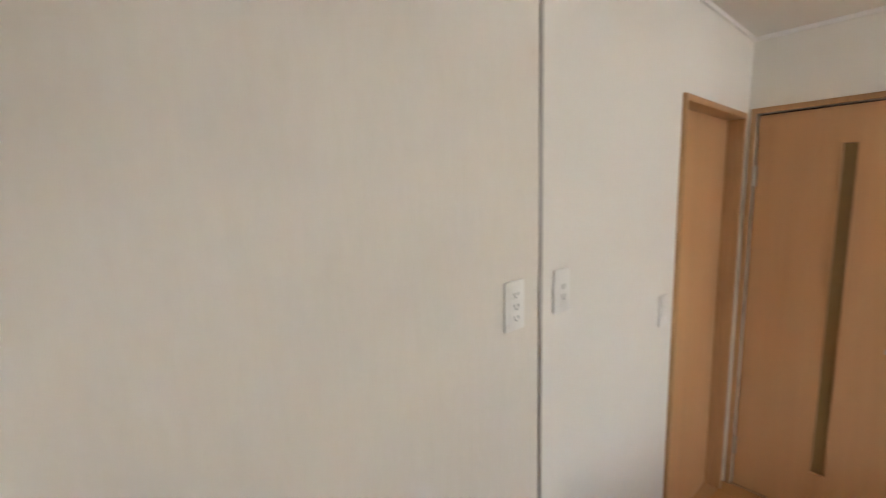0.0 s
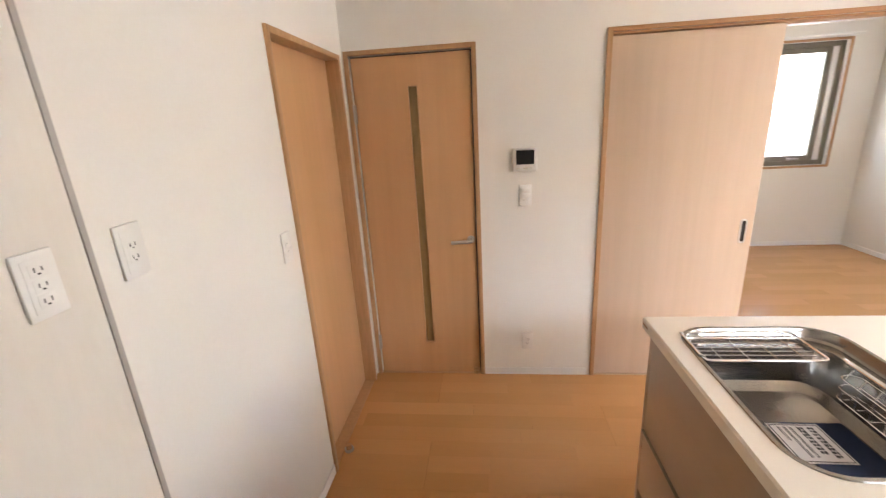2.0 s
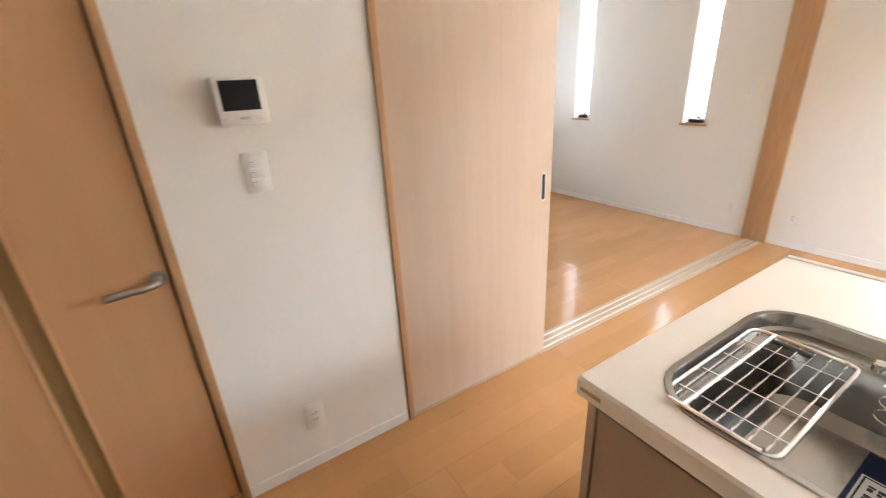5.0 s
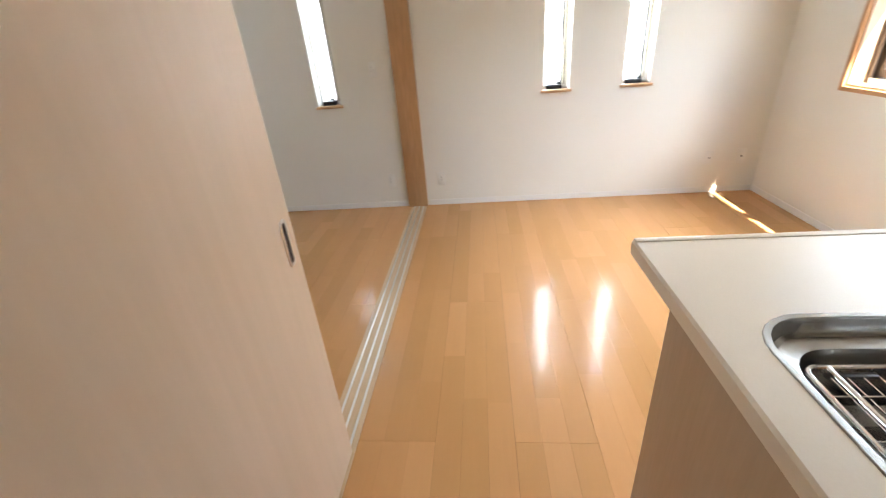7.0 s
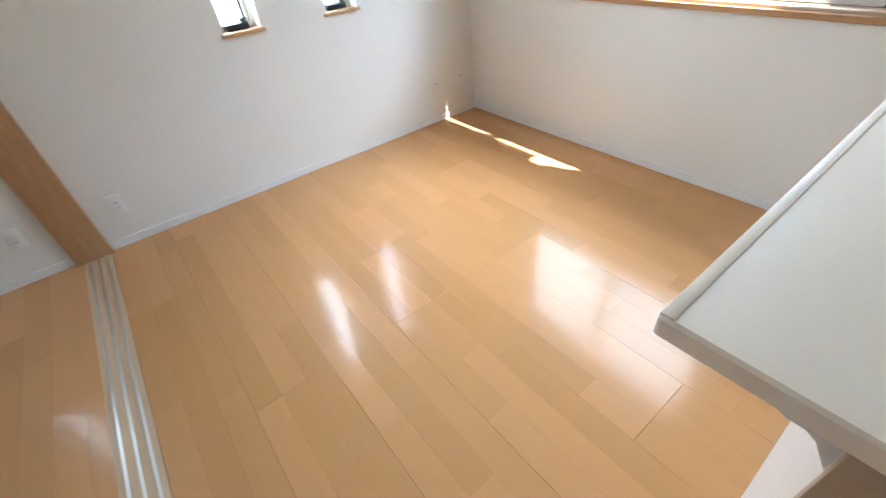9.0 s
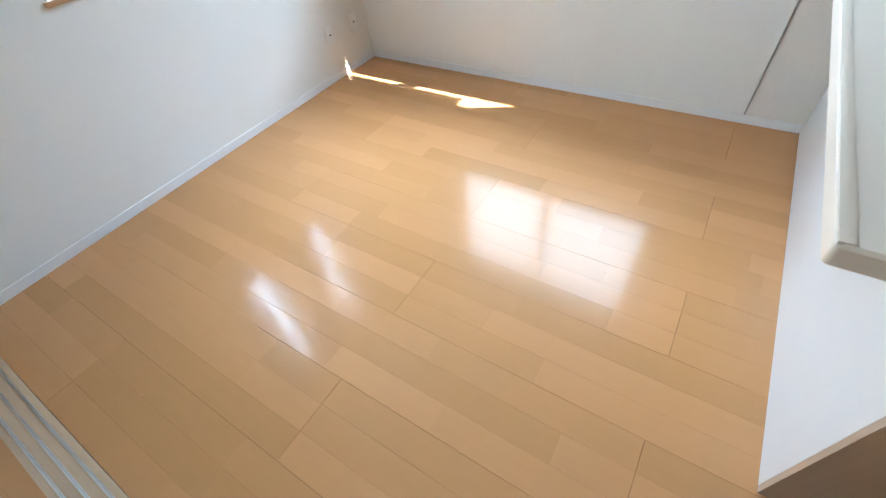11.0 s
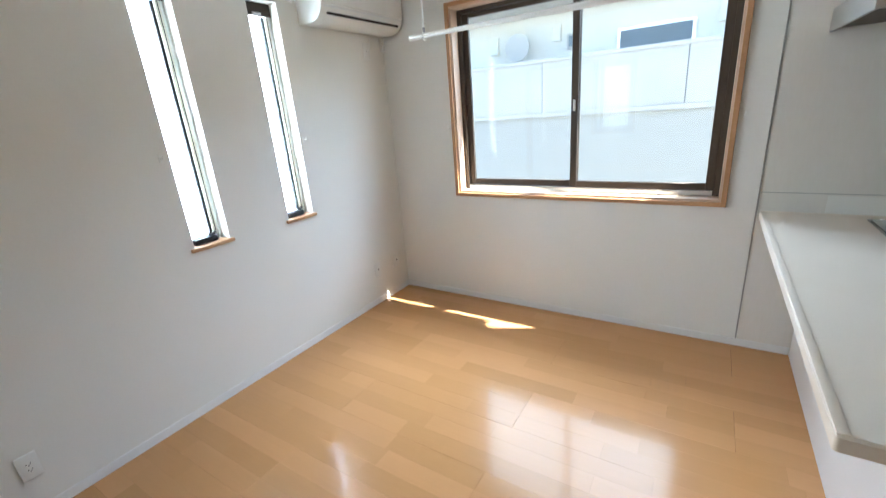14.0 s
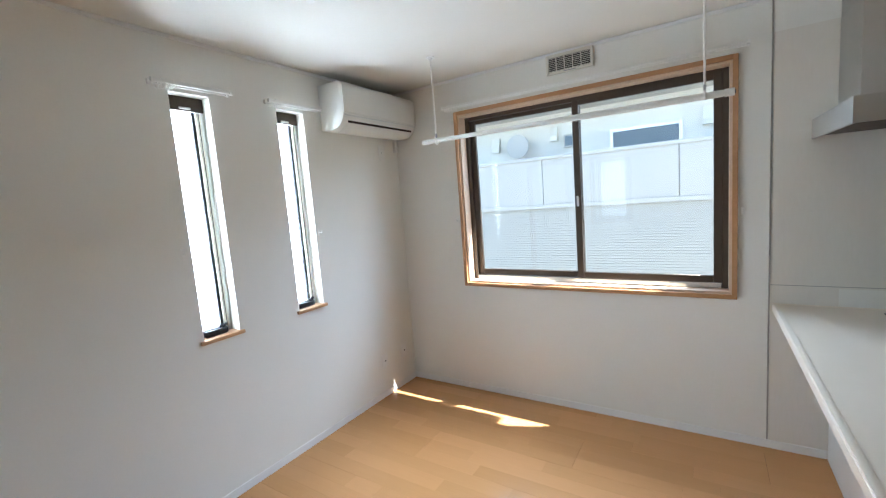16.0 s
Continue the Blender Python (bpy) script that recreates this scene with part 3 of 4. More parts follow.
part("slit_frame", bar_frame(4.496, 4.560, 0.228, 1.839, -0.012, -0.0025, 0.0075, 0.001), DOOR, leaf, "slim beading round the pane", False)
part("pane", box(4.503, 4.553, -0.028, -0.022, 0.235, 1.832), FROST_AMBER, leaf, "amber frosted slit pane", False)
lever = part("handle", add_path(rod((4.232, -0.006, 0.94), (4.232, 0.002, 0.94), 0.024, 20), [(4.232, 0.0, 0.94), (4.232, 0.042, 0.94), (4.25, 0.050, 0.939), (4.35, 0.050, 0.934)], 0.0115, 12), METAL_GREY, leaf, "satin nickel lever handle")
for zz in (1.70, 0.24):
    part("hinge", add_box(rod((4.872, 0.006, zz - 0.05), (4.872, 0.006, zz + 0.05), 0.006, 10), 4.858, 4.884, -0.004, 0.004, zz - 0.05, zz + 0.05), METAL_GREY, leaf, "steel hinge")
part("door_stop", add_rod(box(4.205, 4.245, -0.006, 0.012, 0.010, 0.048, 0.003), (4.225, 0.012, 0.028), (4.225, 0.03, 0.028), 0.012, 12), FRAME, leaf, "small brown door catch")
part("threshold", box(4.1955, 4.8745, -0.13, 0.0, -0.012, 0.003), FRAME, dr, "dark threshold", False)

# inner door on the sink-side wall
d2 = thing("door_2", "closed maple sliding door set back in its frame", "door", (A, 0.44, 0), kind="structure")
fr = bmesh.new()
add_box(fr, A - 0.012, A + 0.12, 0.831, 0.857, 0, 2.004, 0.002)
add_box(fr, A - 0.012, A + 0.12, 0.070, 0.096, 0, 2.004, 0.002)
add_box(fr, A - 0.012, A + 0.12, 0.096, 0.831, 1.978, 2.004, 0.002)
part("door_frame", fr, FRAME, d2, "brown wooden door frame")
part("leaf", box(A + 0.062, A + 0.096, 0.096, 0.831, 0.006, 1.978, 0.001), DOOR, d2, "pale maple veneer leaf")
part("threshold", box(A + 0.001, A + 0.12, 0.096, 0.831, -0.012, 0.002), FRAME, d2, "wooden threshold", False)

stp = thing("door_stop", "small brown metal door stop on the floor", "door stop", (4.885, 0.71, 0))
part("base", rod((4.885, 0.71, 0.0), (4.885, 0.71, 0.012), 0.024, 20), METAL_GREY, stp)
part("bumper", rod((4.885, 0.71, 0.012), (4.885, 0.71, 0.034), 0.015, 16), FRAME, stp, "brown rubber bumper")


# ---- plates on walls ----
def wall_plate(kind, p, way, w=0.07, h=0.12, rows=3):
    """A switch or socket plate; way points into the room."""
    word = {"switch": ("light_switch", "white rocker light switch plate on the wall", "switch"), "socket": ("wall_socket", "white twin power socket plate on the wall", "socket"),
            "blank": ("wall_plate", "white cover plate with a small jack on the wall", "wall plate")}[kind]
    ob = thing(word[0], word[1], word[2], p, word[2] + " plates")
    n = Vector(way)
    u = Vector((-n.y, n.x, 0))
    o = Vector(p)

    def slab(u0, u1, z0, z1, d0, d1, bevel):
        q0, q1 = o + u * u0 + n * d0 + Vector((0, 0, z0)), o + u * u1 + n * d1 + Vector((0, 0, z1))
        lo, hi = [min(a, b) for a, b in zip(q0, q1)], [max(a, b) for a, b in zip(q0, q1)]
        return add_box(bmesh.new(), lo[0], hi[0], lo[1], hi[1], lo[2], hi[2], bevel)

    part("plate", slab(-w / 2, w / 2, -h / 2, h / 2, 0.0003, 0.008, 0.003), WHITE_PLASTIC, ob)
    part("insert", slab(-0.024, 0.024, -h * 0.4, h * 0.4, 0.008, 0.0095, 0.0006), WHITE_PLASTIC, ob)
    if kind == "switch":
        for i in range(rows):
            c = (i - (rows - 1) / 2) * 0.030
            b = part("rocker", slab(-0.021, 0.021, c - 0.0135, c + 0.0135, 0.0095, 0.0125, 0.001), WHITE_PLASTIC, ob)
            part("mark", slab(-0.018, -0.006, c + 0.002, c + 0.004, 0.0126, 0.0129, 0), GREY, b, "tiny dark mark", False)
    elif kind == "socket":
        for i in range(rows):
            c = (i - (rows - 1) / 2) * 0.028
            f = part("face", slab(-0.015, 0.015, c - 0.012, c + 0.012, 0.0095, 0.0105, 0.0006), WHITE_PLASTIC, ob)
            for s in (-0.0065, 0.0065):
                part("slot", slab(s - 0.0011, s + 0.0011, c - 0.003, c + 0.005, 0.0106, 0.0109, 0), SLOT, f, "dark slot", False)
            part("earth", slab(-0.0025, 0.0025, c - 0.0085, c - 0.0055, 0.0106, 0.0109, 0), SLOT, f, "dark earth hole", False)
    else:
        part("jack", rod(o + n * 0.0095, o + n * 0.013, 0.006, 12), SLOT, ob, "dark jack")
    return ob


wall_plate("switch", (3.907, 0, 1.20), (0, 1, 0))
wall_plate("socket", (3.890, 0, 0.251), (0, 1, 0), rows=2)
wall_plate("switch", (A, 0.957, 1.20), (-1, 0, 0), rows=2)
wall_plate("socket", (A, 1.634, 1.398), (-1, 0, 0), rows=2)
wall_plate("socket", (A - 0.004, 1.834, 1.398), (-1, 0, 0), rows=3)
wall_plate("socket", (0, 0.157, 0.255), (1, 0, 0), rows=2)
wall_plate("socket", (0, -0.31, 0.262), (1, 0, 0), rows=2)
wall_plate("switch", (0, -0.34, 1.22), (1, 0, 0), rows=2)
wall_plate("socket", (0, 2.671, 2.05), (1, 0, 0), rows=1)
wall_plate("blank", (0, 2.731, 0.313), (1, 0, 0))
wall_plate("blank", (0, 2.473, 0.311), (1, 0, 0))

mon = thing("intercom_monitor", "white video intercom with dark screen on the wall", "intercom", (3.911, 0, 1.404))
# ivory tone of this plate paints the tan shadow beside the intercom
part("back_box", box(3.852, 3.970, 0.0003, 0.010, 1.348, 1.460), IVORY, mon, "mounting plate in ivory, painting the tan shadow beside the body")
part("body", box(3.845, 3.978, 0.010, 0.032, 1.341, 1.468, 0.004), WHITE_PLASTIC, mon)
part("screen", box(3.862, 3.962, 0.0322, 0.0332, 1.379, 1.458), SCREEN, mon, "dark glossy screen", False)
for k, xx in enumerate((3.952, 3.911, 3.871)):
    part("button", box(xx - 0.012, xx + 0.012, 0.0322, 0.034, 1.353, 1.364, 0.0015), IVORY if k < 2 else WHITE_PLASTIC, mon)
part("marking", box(3.897, 3.925, 0.0341, 0.0344, 1.3575, 1.3595), GREY, mon, "tiny grey marking", False)


# ---- air conditioner ----
ac = thing("air_conditioner", "white split air conditioner mounted high on the wall", "air conditioner", (0, 2.42, 2.16))
Y0, Y1 = 2.048, 2.872
profile = [(0.001, 2.168), (0.10, 2.160), (0.150, 2.166), (0.183, 2.182), (0.206, 2.205), (0.220, 2.232), (0.226, 2.262), (0.224, 2.440), (0.214, 2.466), (0.19, 2.476), (0.001, 2.476)]
part("body", prism(profile, "y", Y0, Y1, 0.004), WHITE_PLASTIC, ac, "white plastic casing")
part("front_panel", prism([(0.2265, 2.258), (0.2345, 2.261), (0.2345, 2.438), (0.2265, 2.452), (0.222, 2.45)], "y", Y0 + 0.003, Y1 - 0.003), WHITE_PLASTIC, ac, "smooth white front panel")
part("trim_line", prism([(0.2235, 2.242), (0.2285, 2.243), (0.2295, 2.2515), (0.2245, 2.2525)], "y", Y0 + 0.006, Y1 - 0.006), ALU, ac, "thin silver trim line")
# dark strip laid on the casing paints the shaded outlet slot
part("outlet", prism([(0.2065, 2.2035), (0.2135, 2.2165), (0.2165, 2.2155), (0.2095, 2.2015)], "y", Y0 + 0.055, Y1 - 0.04), SLOT, ac, "thin dark strip painting the shade of the air outlet", False)
part("louver", prism([(0.112, 2.158), (0.152, 2.164), (0.184, 2.180), (0.2045, 2.2025), (0.2075, 2.2005), (0.1865, 2.1765), (0.153, 2.1605), (0.112, 2.1545)], "y", Y0 + 0.055, Y1 - 0.04), WHITE_PLASTIC, ac, "white swing louver")
part("marking", box(0.2337, 0.2341, Y0 + 0.03, Y0 + 0.075, 2.278, 2.285), GREY, ac, "small grey marking", False)
part("pipe_cover", prism([(0.001, 2.06), (0.03, 2.06), (0.03, 2.1585), (0.001, 2.1585)], "y", 2.835, 2.865), WHITE_PLASTIC, ac, "white pipe cover")
part("power_cord", add_path(bmesh.new(), [(0.02, 2.70, 2.158), (0.024, 2.698, 2.10), (0.02, 2.685, 2.068), (0.012, 2.672, 2.052)], 0.004, 8), WHITE_PLASTIC, ac, "white power cord and plug")


# ---- hanging laundry pole ----
lp = thing("laundry_pole", "white indoor laundry pole hung from the ceiling", "laundry pole", (1.53, 2.35, 2.0))
part("pole", add_rod(rod((0.70, 2.35, 2.020), (2.38, 2.35, 2.012), 0.0135, 16), (1.55, 2.35, 2.016), (2.37, 2.35, 2.012), 0.0165, 16), WHITE_PLASTIC, lp)
part("end_cap", rod((0.655, 2.35, 2.020), (0.702, 2.35, 2.020), 0.016, 16), WHITE_PLASTIC, lp)
part("end_cap", rod((2.375, 2.35, 2.012), (2.415, 2.35, 2.012), 0.018, 16), WHITE_PLASTIC, lp)
part("end_plug", rod((0.650, 2.35, 2.020), (0.655, 2.35, 2.020), 0.009, 12), FRAME, lp, "brown end plug")
part("end_plug", rod((2.415, 2.35, 2.012), (2.420, 2.35, 2.012), 0.010, 12), BLACK, lp, "black end plug")
for xx in (0.765, 2.298):
    h = part("hanger", add_path(rod((xx, 2.35, 2.062), (xx, 2.35, TOP - 0.012), 0.0055, 10),
                                [(xx, 2.35 + 0.022 * math.sin(radians(a)), 2.018 - 0.022 * math.cos(radians(a)) + 0.0) for a in range(-150, 151, 30)], 0.0045, 8), WHITE_PLASTIC, lp, "slim white hanger rod with a ring")
    part("clip", box(xx - 0.006, xx + 0.006, 2.344, 2.356, 2.038, 2.066, 0.002), GREY, h, "grey clip")
    part("ceiling_plate", add_rod(rod((xx, 2.35, TOP - 0.006), (xx, 2.35, TOP - 0.0005), 0.03, 24), (xx, 2.35, TOP - 0.016), (xx, 2.35, TOP - 0.006), 0.014, 16), WHITE_PLASTIC, h, "round ceiling plate")


# ---- peninsula kitchen ----
KX0, KX1, KY0, KZ = 2.620, 3.553, 0.938, 0.886
SX0, SX1, SY0, SY1 = 2.972, 3.490, 1.028, 1.692


def ring(pts, z):
    return [(p[0], p[1], z) for p in pts]


def worktop_mesh():
    """A slab with rounded rim and a sink cut-out."""
    bm = bmesh.new()
    hole = round_rect(SX0 + 0.012, SX1 - 0.012, SY0 + 0.012, SY1 - 0.012, 0.10)
    outer = round_rect(KX0, KX1, KY0, C - 0.0045, 0.010)
    inset = round_rect(KX0 + 0.006, KX1 - 0.006, KY0 + 0.006, C - 0.0045 - 0.001, 0.008)
    low = [bm.verts.new((x, y, KZ - 0.040)) for x, y in outer]
    mid = [bm.verts.new((x, y, KZ - 0.006)) for x, y in outer]
    top = [bm.verts.new((x, y, KZ)) for x, y in inset]
    ht = [bm.verts.new((x, y, KZ)) for x, y in hole]
    hb = [bm.verts.new((x, y, KZ - 0.040)) for x, y in hole]
    for a, b in ((low, mid), (mid, top), (hb, ht)):
        for i in range(len(a)):
            j = (i + 1) % len(a)
            bm.faces.new((a[i], a[j], b[j], b[i]))
    for a, b in ((top, ht), (low, hb)):
        edges = [bm.edges.get((r[i], r[(i + 1) % len(r)])) for r in (a, b) for i in range(len(r))]
        bmesh.ops.triangle_fill(bm, edges=edges, use_beauty=True, use_dissolve=False)
    bmesh.ops.recalc_face_normals(bm, faces=bm.faces)
    return bm


wt = thing("worktop", "cream solid-surface worktop of the kitchen peninsula", "worktop", (3.08, 1.9, KZ - 0.04))
part("slab", worktop_mesh(), WORKTOP, wt)
part("edge_strip", box(KX0 + 0.0015, KX0 + 0.024, KY0 + 0.006, C - 0.006, KZ - 0.004, KZ + 0.0028, 0.0012), WORKTOP, wt, "slightly raised edge strip")
part("backguard", box(KX0 + 0.004, KX1 - 0.004, C - 0.018, C - 0.0055, KZ + 0.0005, KZ + 0.004, 0.001), WORKTOP, wt, "thin sealing strip at the wall")
part("edge_slot", box(KX1 - 0.001, KX1 + 0.0012, KY0 + 0.014, KY0 + 0.060, KZ - 0.026, KZ - 0.018), FRAME, wt, "small brown slot in the edge", False)

cab = thing("kitchen_base_cabinet", "kitchen peninsula base with taupe drawer fronts and white back", "kitchen cabinet", (3.2, 1.9, 0))
part("back_panel", box(2.876, 2.896, KY0 + 0.0305, C - 0.0085, 0.0005, KZ - 0.041, 0.001), BACK_WHITE, cab, "glossy white back panel", False)
part("end_panel", box(2.876, 3.520, KY0 + 0.010, KY0 + 0.030, 0.0005, KZ - 0.041, 0.001), END, cab, "beige-brown end panel", False)
part("carcass", add_box(box(2.903, 3.500, KY0 + 0.031, KY0 + 0.075, 0.09, KZ - 0.042), 2.903, 2.92, KY0 + 0.076, C - 0.01, 0.09, KZ - 0.042), DARK_GAP, cab, "dark inner carcass", False)
# near-black board: shade between the drawer fronts is put into its colour
part("front_backing", box(3.480, 3.500, KY0 + 0.0755, C - 0.01, 0.0905, KZ - 0.0425), DARK_GAP, cab, "dark board painting the shade behind the drawers", False)
part("plinth", box(3.43, 3.445, KY0 + 0.031, C - 0.01, 0.0005, 0.0895), DARK_GAP, cab, "dark recessed plinth", False)
part("bracket", prism([(2.8815, 0.844), (2.79, 0.844), (2.786, 0.832), (2.792, 0.812), (2.81, 0.80), (2.835, 0.80), (2.85, 0.79), (2.8815, 0.74)], "y", KY0 + 0.035, KY0 + 0.065, 0.002), BACK_WHITE, cab, "white rounded bracket under the overhang")
edges = [KY0 + 0.034, 1.86, 2.42, C - 0.012]
for y0, y1 in zip(edges, edges[1:]):
    for z0, z1 in ((0.10, 0.395), (0.405, 0.815)):
        dw = part("drawer", box(3.502, 3.522, y0 + 0.003, y1 - 0.003, z0, z1, 0.002), FRONT, cab, "taupe glossy drawer front")
        # pull coloured dark so it paints the shaded gap line over each front
        part("handle", box(3.505, 3.530, y0 + 0.003, y1 - 0.003, z1 + 0.0003, z1 + 0.007, 0.0015), OLIVE, dw, "slim edge pull, darkened to paint the shaded gap line")

sink = thing("kitchen_sink", "stainless steel kitchen sink set in the worktop", "sink", (3.23, 1.41, KZ))
R = 0.11
rim = [ring(round_rect(SX0, SX1, SY0, SY1, R), KZ + 0.0004), ring(round_rect(SX0 + 0.002, SX1 - 0.002, SY0 + 0.002, SY1 - 0.002, R - 0.002), KZ + 0.003),
       ring(round_rect(SX0 + 0.013, SX1 - 0.013, SY0 + 0.013, SY1 - 0.013, R - 0.012), KZ + 0.0022), ring(round_rect(SX0 + 0.017, SX1 - 0.017, SY0 + 0.017, SY1 - 0.017, R - 0.015), KZ - 0.006),
       ring(round_rect(SX0 + 0.022, SX1 - 0.022, SY0 + 0.022, SY1 - 0.022, R - 0.02), KZ - 0.026), ring(round_rect(SX0 + 0.030, SX1 - 0.026, SY0 + 0.030, SY1 - 0.030, R - 0.025), KZ - 0.032)]
part("rim", loft(rim, False), STAINLESS, sink, "brushed stepped rim")
b0 = round_rect(SX0 + 0.03, SX1 - 0.026, SY0 + 0.03, SY1 - 0.03, R - 0.025)
b1 = round_rect(SX0 + 0.060, SX1 - 0.030, SY0 + 0.050, SY1 - 0.050, R - 0.03)
b2 = round_rect(SX0 + 0.065, SX1 - 0.036, SY0 + 0.056, SY1 - 0.056, R - 0.03)
b3 = round_rect(SX0 + 0.076, SX1 - 0.052, SY0 + 0.072, SY1 - 0.072, R - 0.035)
b4 = round_rect(SX0 + 0.104, SX1 - 0.080, SY0 + 0.100, SY1 - 0.100, R - 0.05)
part("bowl", loft([ring(b0, KZ - 0.032), ring(b1, KZ - 0.036), ring(b2, KZ - 0.05), ring(b3, KZ - 0.165), ring(b4, KZ - 0.19)]), STAINLESS, sink, "deep steel bowl")

rack = thing("dish_rack", "chrome wire dish rack resting on the sink rim", "dish rack", (3.23, 1.13, KZ))
RX0, RX1, RY0, RY1, RZ = 3.112, 3.470, 1.058, 1.236, KZ - 0.004
fr_pts = [(p[0], p[1], RZ) for p in round_rect(RX0, RX1, RY0, RY1, 0.022, 4)]
part("frame", add_path(bmesh.new(), fr_pts + fr_pts[:2], 0.0042, 8), CHROME, rack)
part("inner_bar", rod((RX0, 1.098, RZ), (RX1, 1.098, RZ), 0.0040), CHROME, rack)
part("hook_bar", add_path(bmesh.new(), [(RX1 - 0.01, RY0 + 0.02, RZ), (RX1 + 0.006, RY0 + 0.02, RZ + 0.01), (RX1 + 0.006, RY1 - 0.02, RZ + 0.01), (RX1 - 0.01, RY1 - 0.02, RZ)], 0.004, 8), CHROME, rack, "raised end hook")
for i in range(4):
    x = RX0 + 0.06 + i * 0.080
    part("cross_wire", rod((x, RY0, RZ - 0.004), (x, RY1, RZ - 0.004), 0.0017, 6), CHROME, rack)
for i in range(7):
    y = RY0 + 0.012 + i * 0.0245
    part("long_wire", rod((RX0, y, RZ - 0.008), (RX1, y, RZ - 0.008), 0.0017, 6), CHROME, rack)
for x in (RX0 + 0.006, RX1 - 0.014):
    part("rubber_foot", box(x, x + 0.012, RY0 + 0.03, RY0 + 0.11, RZ - 0.013, RZ - 0.005, 0.003), BLACK, rack, "black rubber grip")

pocket = thing("sink_caddy", "chrome wire caddy on a rail along the sink", "sink caddy", (3.09, 1.5, KZ - 0.03))
part("rail", add_path(bmesh.new(), [(3.078, 1.250, KZ - 0.012), (3.088, 1.252, KZ + 0.006), (3.097, 1.275, KZ + 0.012), (3.097, 1.60, KZ + 0.012), (3.060, 1.655, KZ - 0.010)], 0.0085, 12), CHROME, pocket, "bent chrome rail")
for z in (KZ - 0.030, KZ - 0.062, KZ - 0.094):
    hoop = [(p[0], p[1], z) for p in round_rect(3.062, 3.118, 1.270, 1.610, 0.027, 5)]
    part("hoop", add_path(bmesh.new(), hoop + hoop[:2], 0.0019, 6), CHROME, pocket, "long wire hoop")
for j in range(7):
    y = 1.295 + j * 0.0475
    part("basket_wire", add_path(bmesh.new(), [(3.097, y, KZ + 0.006), (3.116, y, KZ - 0.028), (3.116, y, KZ - 0.096), (3.064, y, KZ - 0.096), (3.064, y, KZ - 0.028)], 0.0014, 6), CHROME, pocket)

card = thing("blue_card", "dark blue protective sheet lying in the sink", "card", (3.17, 1.47, KZ - 0.1885))
part("sheet", prism([(1.285, KZ - 0.1885), (1.585, KZ - 0.1885), (1.585, KZ - 0.1865), (1.285, KZ - 0.1865)], "x", 3.085, 3.262), NAVY, card)
notice = thing("paper_notice", "white printed notice with bars of text in the sink", "notice", (3.23, 1.37, KZ - 0.185))
part("sheet", box(3.160, 3.303, 1.293, 1.447, KZ - 0.1855, KZ - 0.1847), PAPER, notice, smooth=False)


def notice_bar(x0, x1, y0, y1):
    part("text_bar", box(x0, x1, y0, y1, KZ - 0.1845, KZ - 0.1842), INK, notice, "black printed mark", False)


for x0, x1, y0, y1 in ((3.164, 3.167, 1.297, 1.443), (3.296, 3.299, 1.297, 1.443), (3.1675, 3.2955, 1.297, 1.300), (3.1675, 3.2955, 1.440, 1.443)):
    notice_bar(x0, x1, y0, y1)
ink = random.Random(3)
for x0, high, y0, y1, step in ((3.182, 0.017, 1.308, 1.432, 0.0135), (3.210, 0.017, 1.308, 1.424, 0.0135), (3.240, 0.008, 1.308, 1.432, 0.008), (3.256, 0.008, 1.308, 1.432, 0.008), (3.272, 0.008, 1.308, 1.37, 0.008)):
    y = y0
    while y + step < y1:
        cut = ink.uniform(0.3, 0.7) * high
        notice_bar(x0, x0 + cut - 0.001, y, y + step * ink.uniform(0.6, 0.82))
        notice_bar(x0 + cut + 0.0006, x0 + high, y, y + step * ink.uniform(0.45, 0.82))
        y += step

tag = thing("paper_tag", "small white printed card lying on the worktop", "card", (3.39, 1.815, KZ))
tag_card = part("card", box(3.345, 3.435, 1.785, 1.845, KZ + 0.0005, KZ + 0.003, 0.0005), PAPER, tag)
for k in range(3):
    part("text_bar", box(3.353 + k * 0.026, 3.366 + k * 0.026, 1.793, 1.835, KZ + 0.0031, KZ + 0.0034), GREY, tag_card, "grey printed bar", False)

hob = thing("cooktop", "black glass built-in cooktop with steel rim", "cooktop", (3.27, 2.49, KZ))
part("rim", box(3.047, 3.515, 2.195, 2.784, KZ + 0.0005, KZ + 0.006, 0.002), STAINLESS, hob, "steel rim")
part("glass", box(3.056, 3.506, 2.204, 2.775, KZ + 0.0062, KZ + 0.010, 0.0015), COOKTOP, hob, "black glass plate")

hd = thing("range_hood", "brushed steel range hood over the cooktop", "range hood", (3.2, 2.5, 1.79))
part("canopy", add_wall(bmesh.new(), "x", 2.773, 2.785, 2.145, C - 0.005, 1.788, 1.888, []), HOOD, hd, "brushed steel side of the canopy", False)
part("canopy_front", box(2.785, 3.52, 2.145, 2.157, 1.788, 1.888), HOOD, hd, "brushed steel front lip", False)
part("canopy_top", prism([(2.157, 1.872), (C - 0.0055, 1.884), (C - 0.0055, 1.888), (2.157, 1.888)], "x", 2.785, 3.508), HOOD, hd, "sloping steel top", False)
part("canopy_side", box(3.508, 3.52, 2.157, C - 0.005, 1.788, 1.888), HOOD, hd, "brushed steel far side", False)
part("filter", box(2.80, 3.49, 2.20, C - 0.02, 1.800, 1.812), DARK_GAP, hd, "dark filter underside", False)
part("chimney", box(2.872, 3.43, 2.512, C - 0.005, 1.8885, TOP - 0.2, 0.002), HOOD, hd, "brushed steel chimney box")
part("chimney_top", box(2.874, 3.428, 2.514, C - 0.005, TOP - 0.1995, TOP - 0.0005), HOOD, hd, "upper chimney sleeve", False)

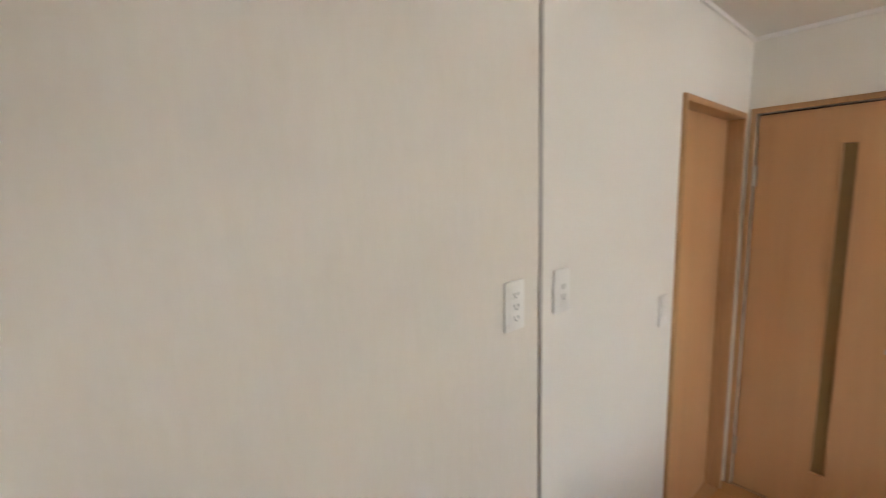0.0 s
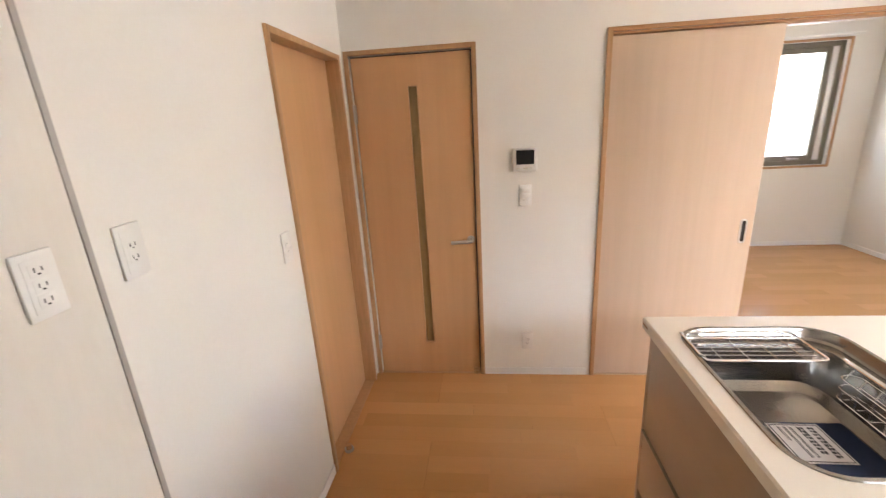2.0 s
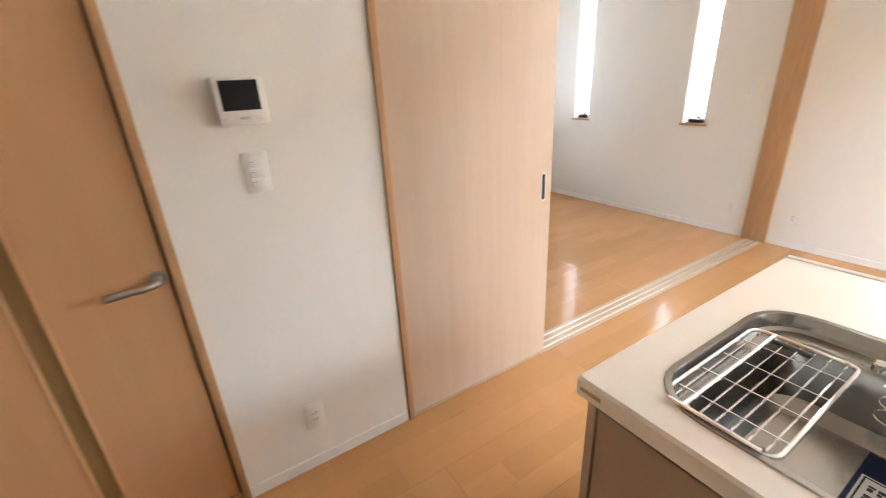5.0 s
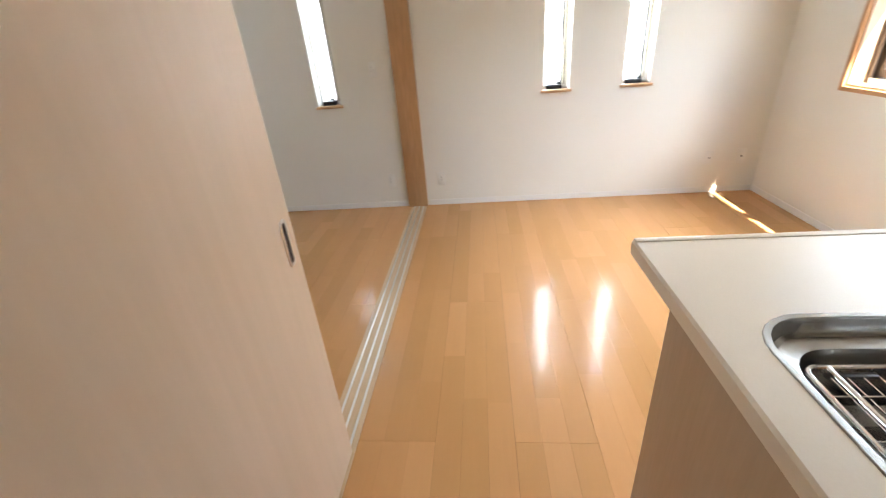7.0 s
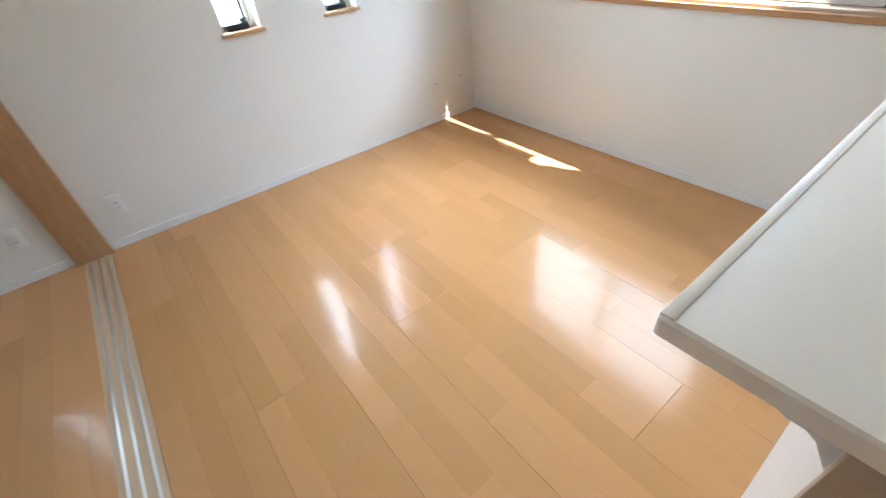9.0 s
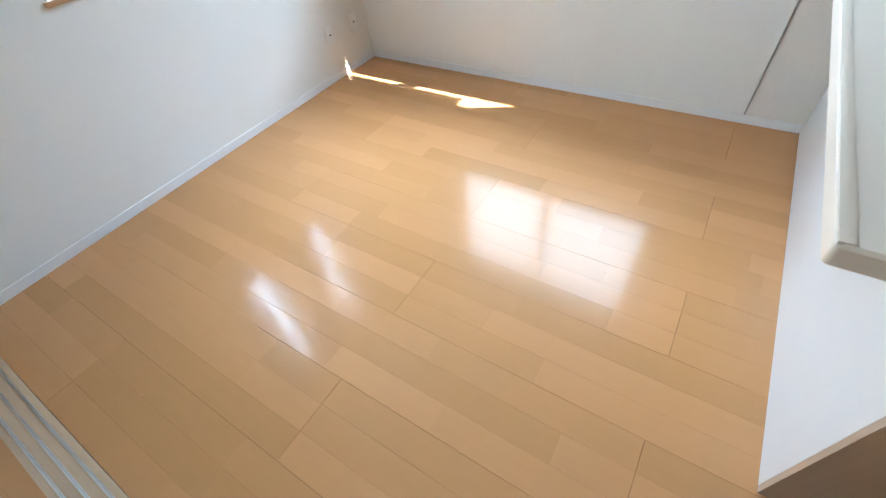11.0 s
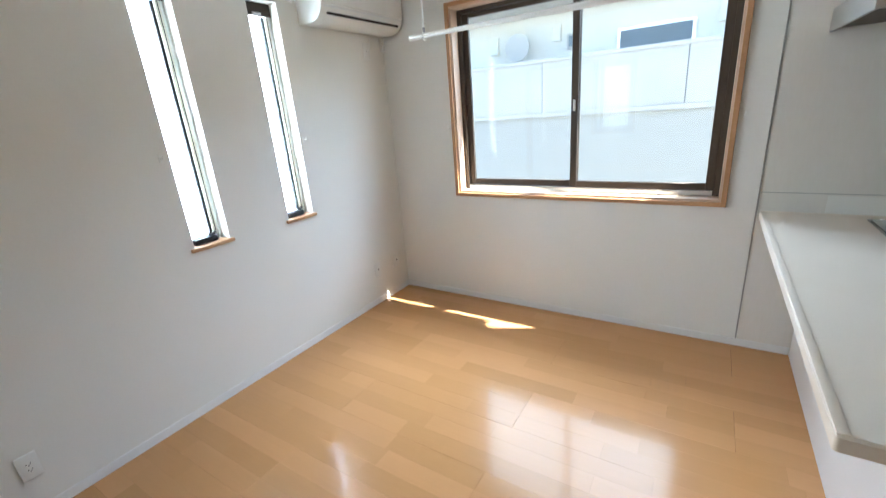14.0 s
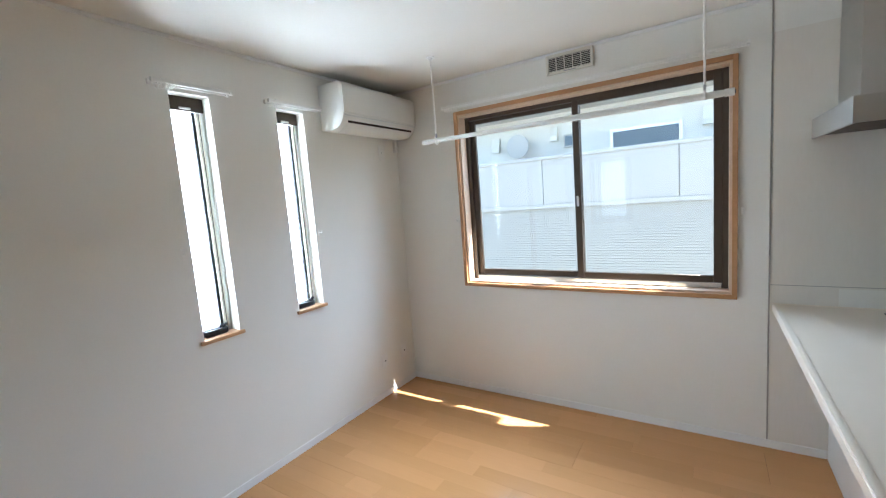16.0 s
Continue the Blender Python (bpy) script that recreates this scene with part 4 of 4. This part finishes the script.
cl = thing("ceiling_hook", "small white ceiling fitting", "ceiling fitting", (0.80, 1.33, TOP))
part("plate", rod((0.80, 1.33, TOP - 0.008), (0.80, 1.33, TOP - 0.0005), 0.02, 16), WHITE_PLASTIC, cl)


# ---- outside ----
structure("ground", box(-400, 400, -400, 400, -3.2, -3.0), ASPHALT, "pale concrete ground between the houses", "ground")
NY = 6.5
nb = thing("neighbour_house", "pale neighbouring house with white balcony parapet and siding", "house", (1.0, NY, -3.0))
part("lower_wall", box(-7, 9, NY + 0.02, NY + 0.15, -2.9995, 1.36), SIDING, nb, "pale lower wall", False)
sid = bmesh.new()
z = -1.6
while z < 1.33:
    add_box(sid, -7, 9, NY + 0.004, NY + 0.02, z, z + 0.034)
    z += 0.040
sd = part("siding", sid, SIDING, nb, "pale lapped siding boards", False)
tagged(sd, kind="stuff")
part("ledge", box(-7, 9, NY - 0.03, NY + 0.15, 1.3605, 1.43, 0.004), PARAPET, nb, "white ledge", False)
xs = [-6.0, -4.0, -1.9, 0.078, 1.99, 3.9, 5.9, 7.9]
for x0, x1 in zip(xs, xs[1:]):
    part("parapet_panel", box(x0 + 0.004, x1 - 0.004, NY, NY + 0.05, 1.4305, 2.135, 0.002), PARAPET, nb, "white parapet panel", False)
part("parapet_backing", box(-6, 8, NY + 0.051, NY + 0.06, 1.4305, 2.135), GREY, nb, "", False)
part("handrail", box(-7, 9, NY - 0.02, NY + 0.08, 2.1355, 2.19, 0.006), PARAPET, nb, "white handrail cap")
part("balcony_floor", box(-7, 9, NY + 0.15, NY + 1.2, 1.2, 1.36), STUCCO, nb, "", False)
U = NY + 0.9
part("upper_wall", box(-7, 9, U, U + 0.2, 1.3605, 3.1), STUCCO, nb, "cream rendered upper wall", False)


def far(x, z):
    k = (U + 0.079) / (NY + 0.079)
    return 2.264 + (x - 2.264) * k, 1.618 + (z - 1.618) * k


wx0, wz1 = far(1.154, 2.405)
wx1, wz0 = far(1.987, 2.0)
hw = part("window", bar_frame(wx0 - 0.05, wx1 + 0.05, wz0, wz1 + 0.05, U - 0.03, U + 0.001, 0.05), ALU, nb, "silver-framed window", False)
part("pane", box(wx0, wx1, U - 0.012, U - 0.006, wz0 + 0.05, wz1), DARK_GLASS, hw, "dark reflecting pane", False)
for x, z0, z1, w in ((-0.69, 2.34, 2.58, 0.16), (0.30, 2.40, 2.61, 0.13), (2.33, 2.34, 2.58, 0.16)):
    cx, c0 = far(x, z0)
    _, c1 = far(x, z1)
    part("vent_hood", prism([(U - 0.001, c0), (U - 0.09, c0), (U - 0.09, c0 + 0.08), (U - 0.03, c1), (U - 0.001, c1)], "x", cx - w / 2, cx + w / 2), STUCCO, nb, "beige vent hood", False)
cx, c0 = far(0.53, 2.375)
bx = part("meter_box", box(cx - 0.09, cx + 0.09, U - 0.07, U - 0.001, c0 - 0.11, c0 + 0.11, 0.004), PARAPET, nb, "white box with a grey face")
part("face", box(cx - 0.06, cx + 0.06, U - 0.074, U - 0.0705, c0 - 0.08, c0 + 0.08), DARK_GLASS, bx, "grey face", False)
cx, c0 = far(-0.22, 2.37)
part("dish", add_rod(bmesh.new(), (cx, U - 0.30, c0), (cx, U - 0.27, c0), 0.21, 32), PARAPET, nb, "white round dish")
part("dish_arm", rod((cx, U - 0.27, c0), (cx, U - 0.001, c0), 0.02), GREY, nb)
part("soffit", box(-7.2, 9.2, U - 0.62, U + 0.2, 2.98, 3.04), PARAPET, nb, "white soffit", False)
part("gutter", box(-7.2, 9.2, U - 0.72, U - 0.6205, 2.96, 3.10, 0.02), PARAPET, nb, "white gutter")
part("roof", prism([(U - 0.68, 3.1005), (U + 3.5, 4.6), (U + 3.5, 4.5), (U + 0.0, 3.1005)], "x", -7.3, 9.3), ROOF, nb, "grey sloping roof", False)


# ---- floor boards ----
ROW, LONG = 0.3128, 1.87
rnd = random.Random(7)


def board_floor(name, label, x0, x1, y0, y1):
    fl = structure(name, box(x0 - 0.1, x1 + 0.1, y0, y1, -0.06, -0.0085), SUBFLOOR, label, "floor")
    k0, k1 = math.floor((y0 - 0.314) / ROW) - 1, math.ceil((y1 - 0.314) / ROW) + 1
    for k in range(k0, k1):
        base = 0.314 + k * ROW
        start = 1.63 + (k % 2) * 0.955 - 4 * LONG
        for n in range(8):
            bx0, bx1 = start + n * LONG, start + (n + 1) * LONG
            for s in range(3):
                cuts = [bx0, bx0 + LONG * rnd.uniform(0.15, 0.45), bx0 + LONG * rnd.uniform(0.55, 0.9), bx1]
                for i, (p, q) in enumerate(zip(cuts, cuts[1:])):
                    px0 = max(p + (0.0007 if i == 0 else 0.00015), x0)
                    px1 = min(q - (0.0007 if i == 2 else 0.00015), x1)
                    py0 = max(base + s * ROW / 3 + (0.0005 if s == 0 else 0.0002), y0)
                    py1 = min(base + (s + 1) * ROW / 3 - (0.0005 if s == 2 else 0.0002), y1)
                    if px1 - px0 < 0.01 or py1 - py0 < 0.006:
                        continue
                    cx, cy = (px0 + px1) / 2, (py0 + py1) / 2
                    ob = new("plank", mesh_of("plank", box(px0 - cx, px1 - cx, py0 - cy, py1 - cy, -0.008, 0.0), FLOOR))
                    ob.location = (cx, cy, 0)
                    ob.parent = fl
    return fl


board_floor("floor", "glossy maple plank floor of the living room and kitchen", 0.0, A, 0.0, C)
board_floor("floor_next_room", "glossy maple plank floor of the next room", 0.0, 3.5, E, -0.14)
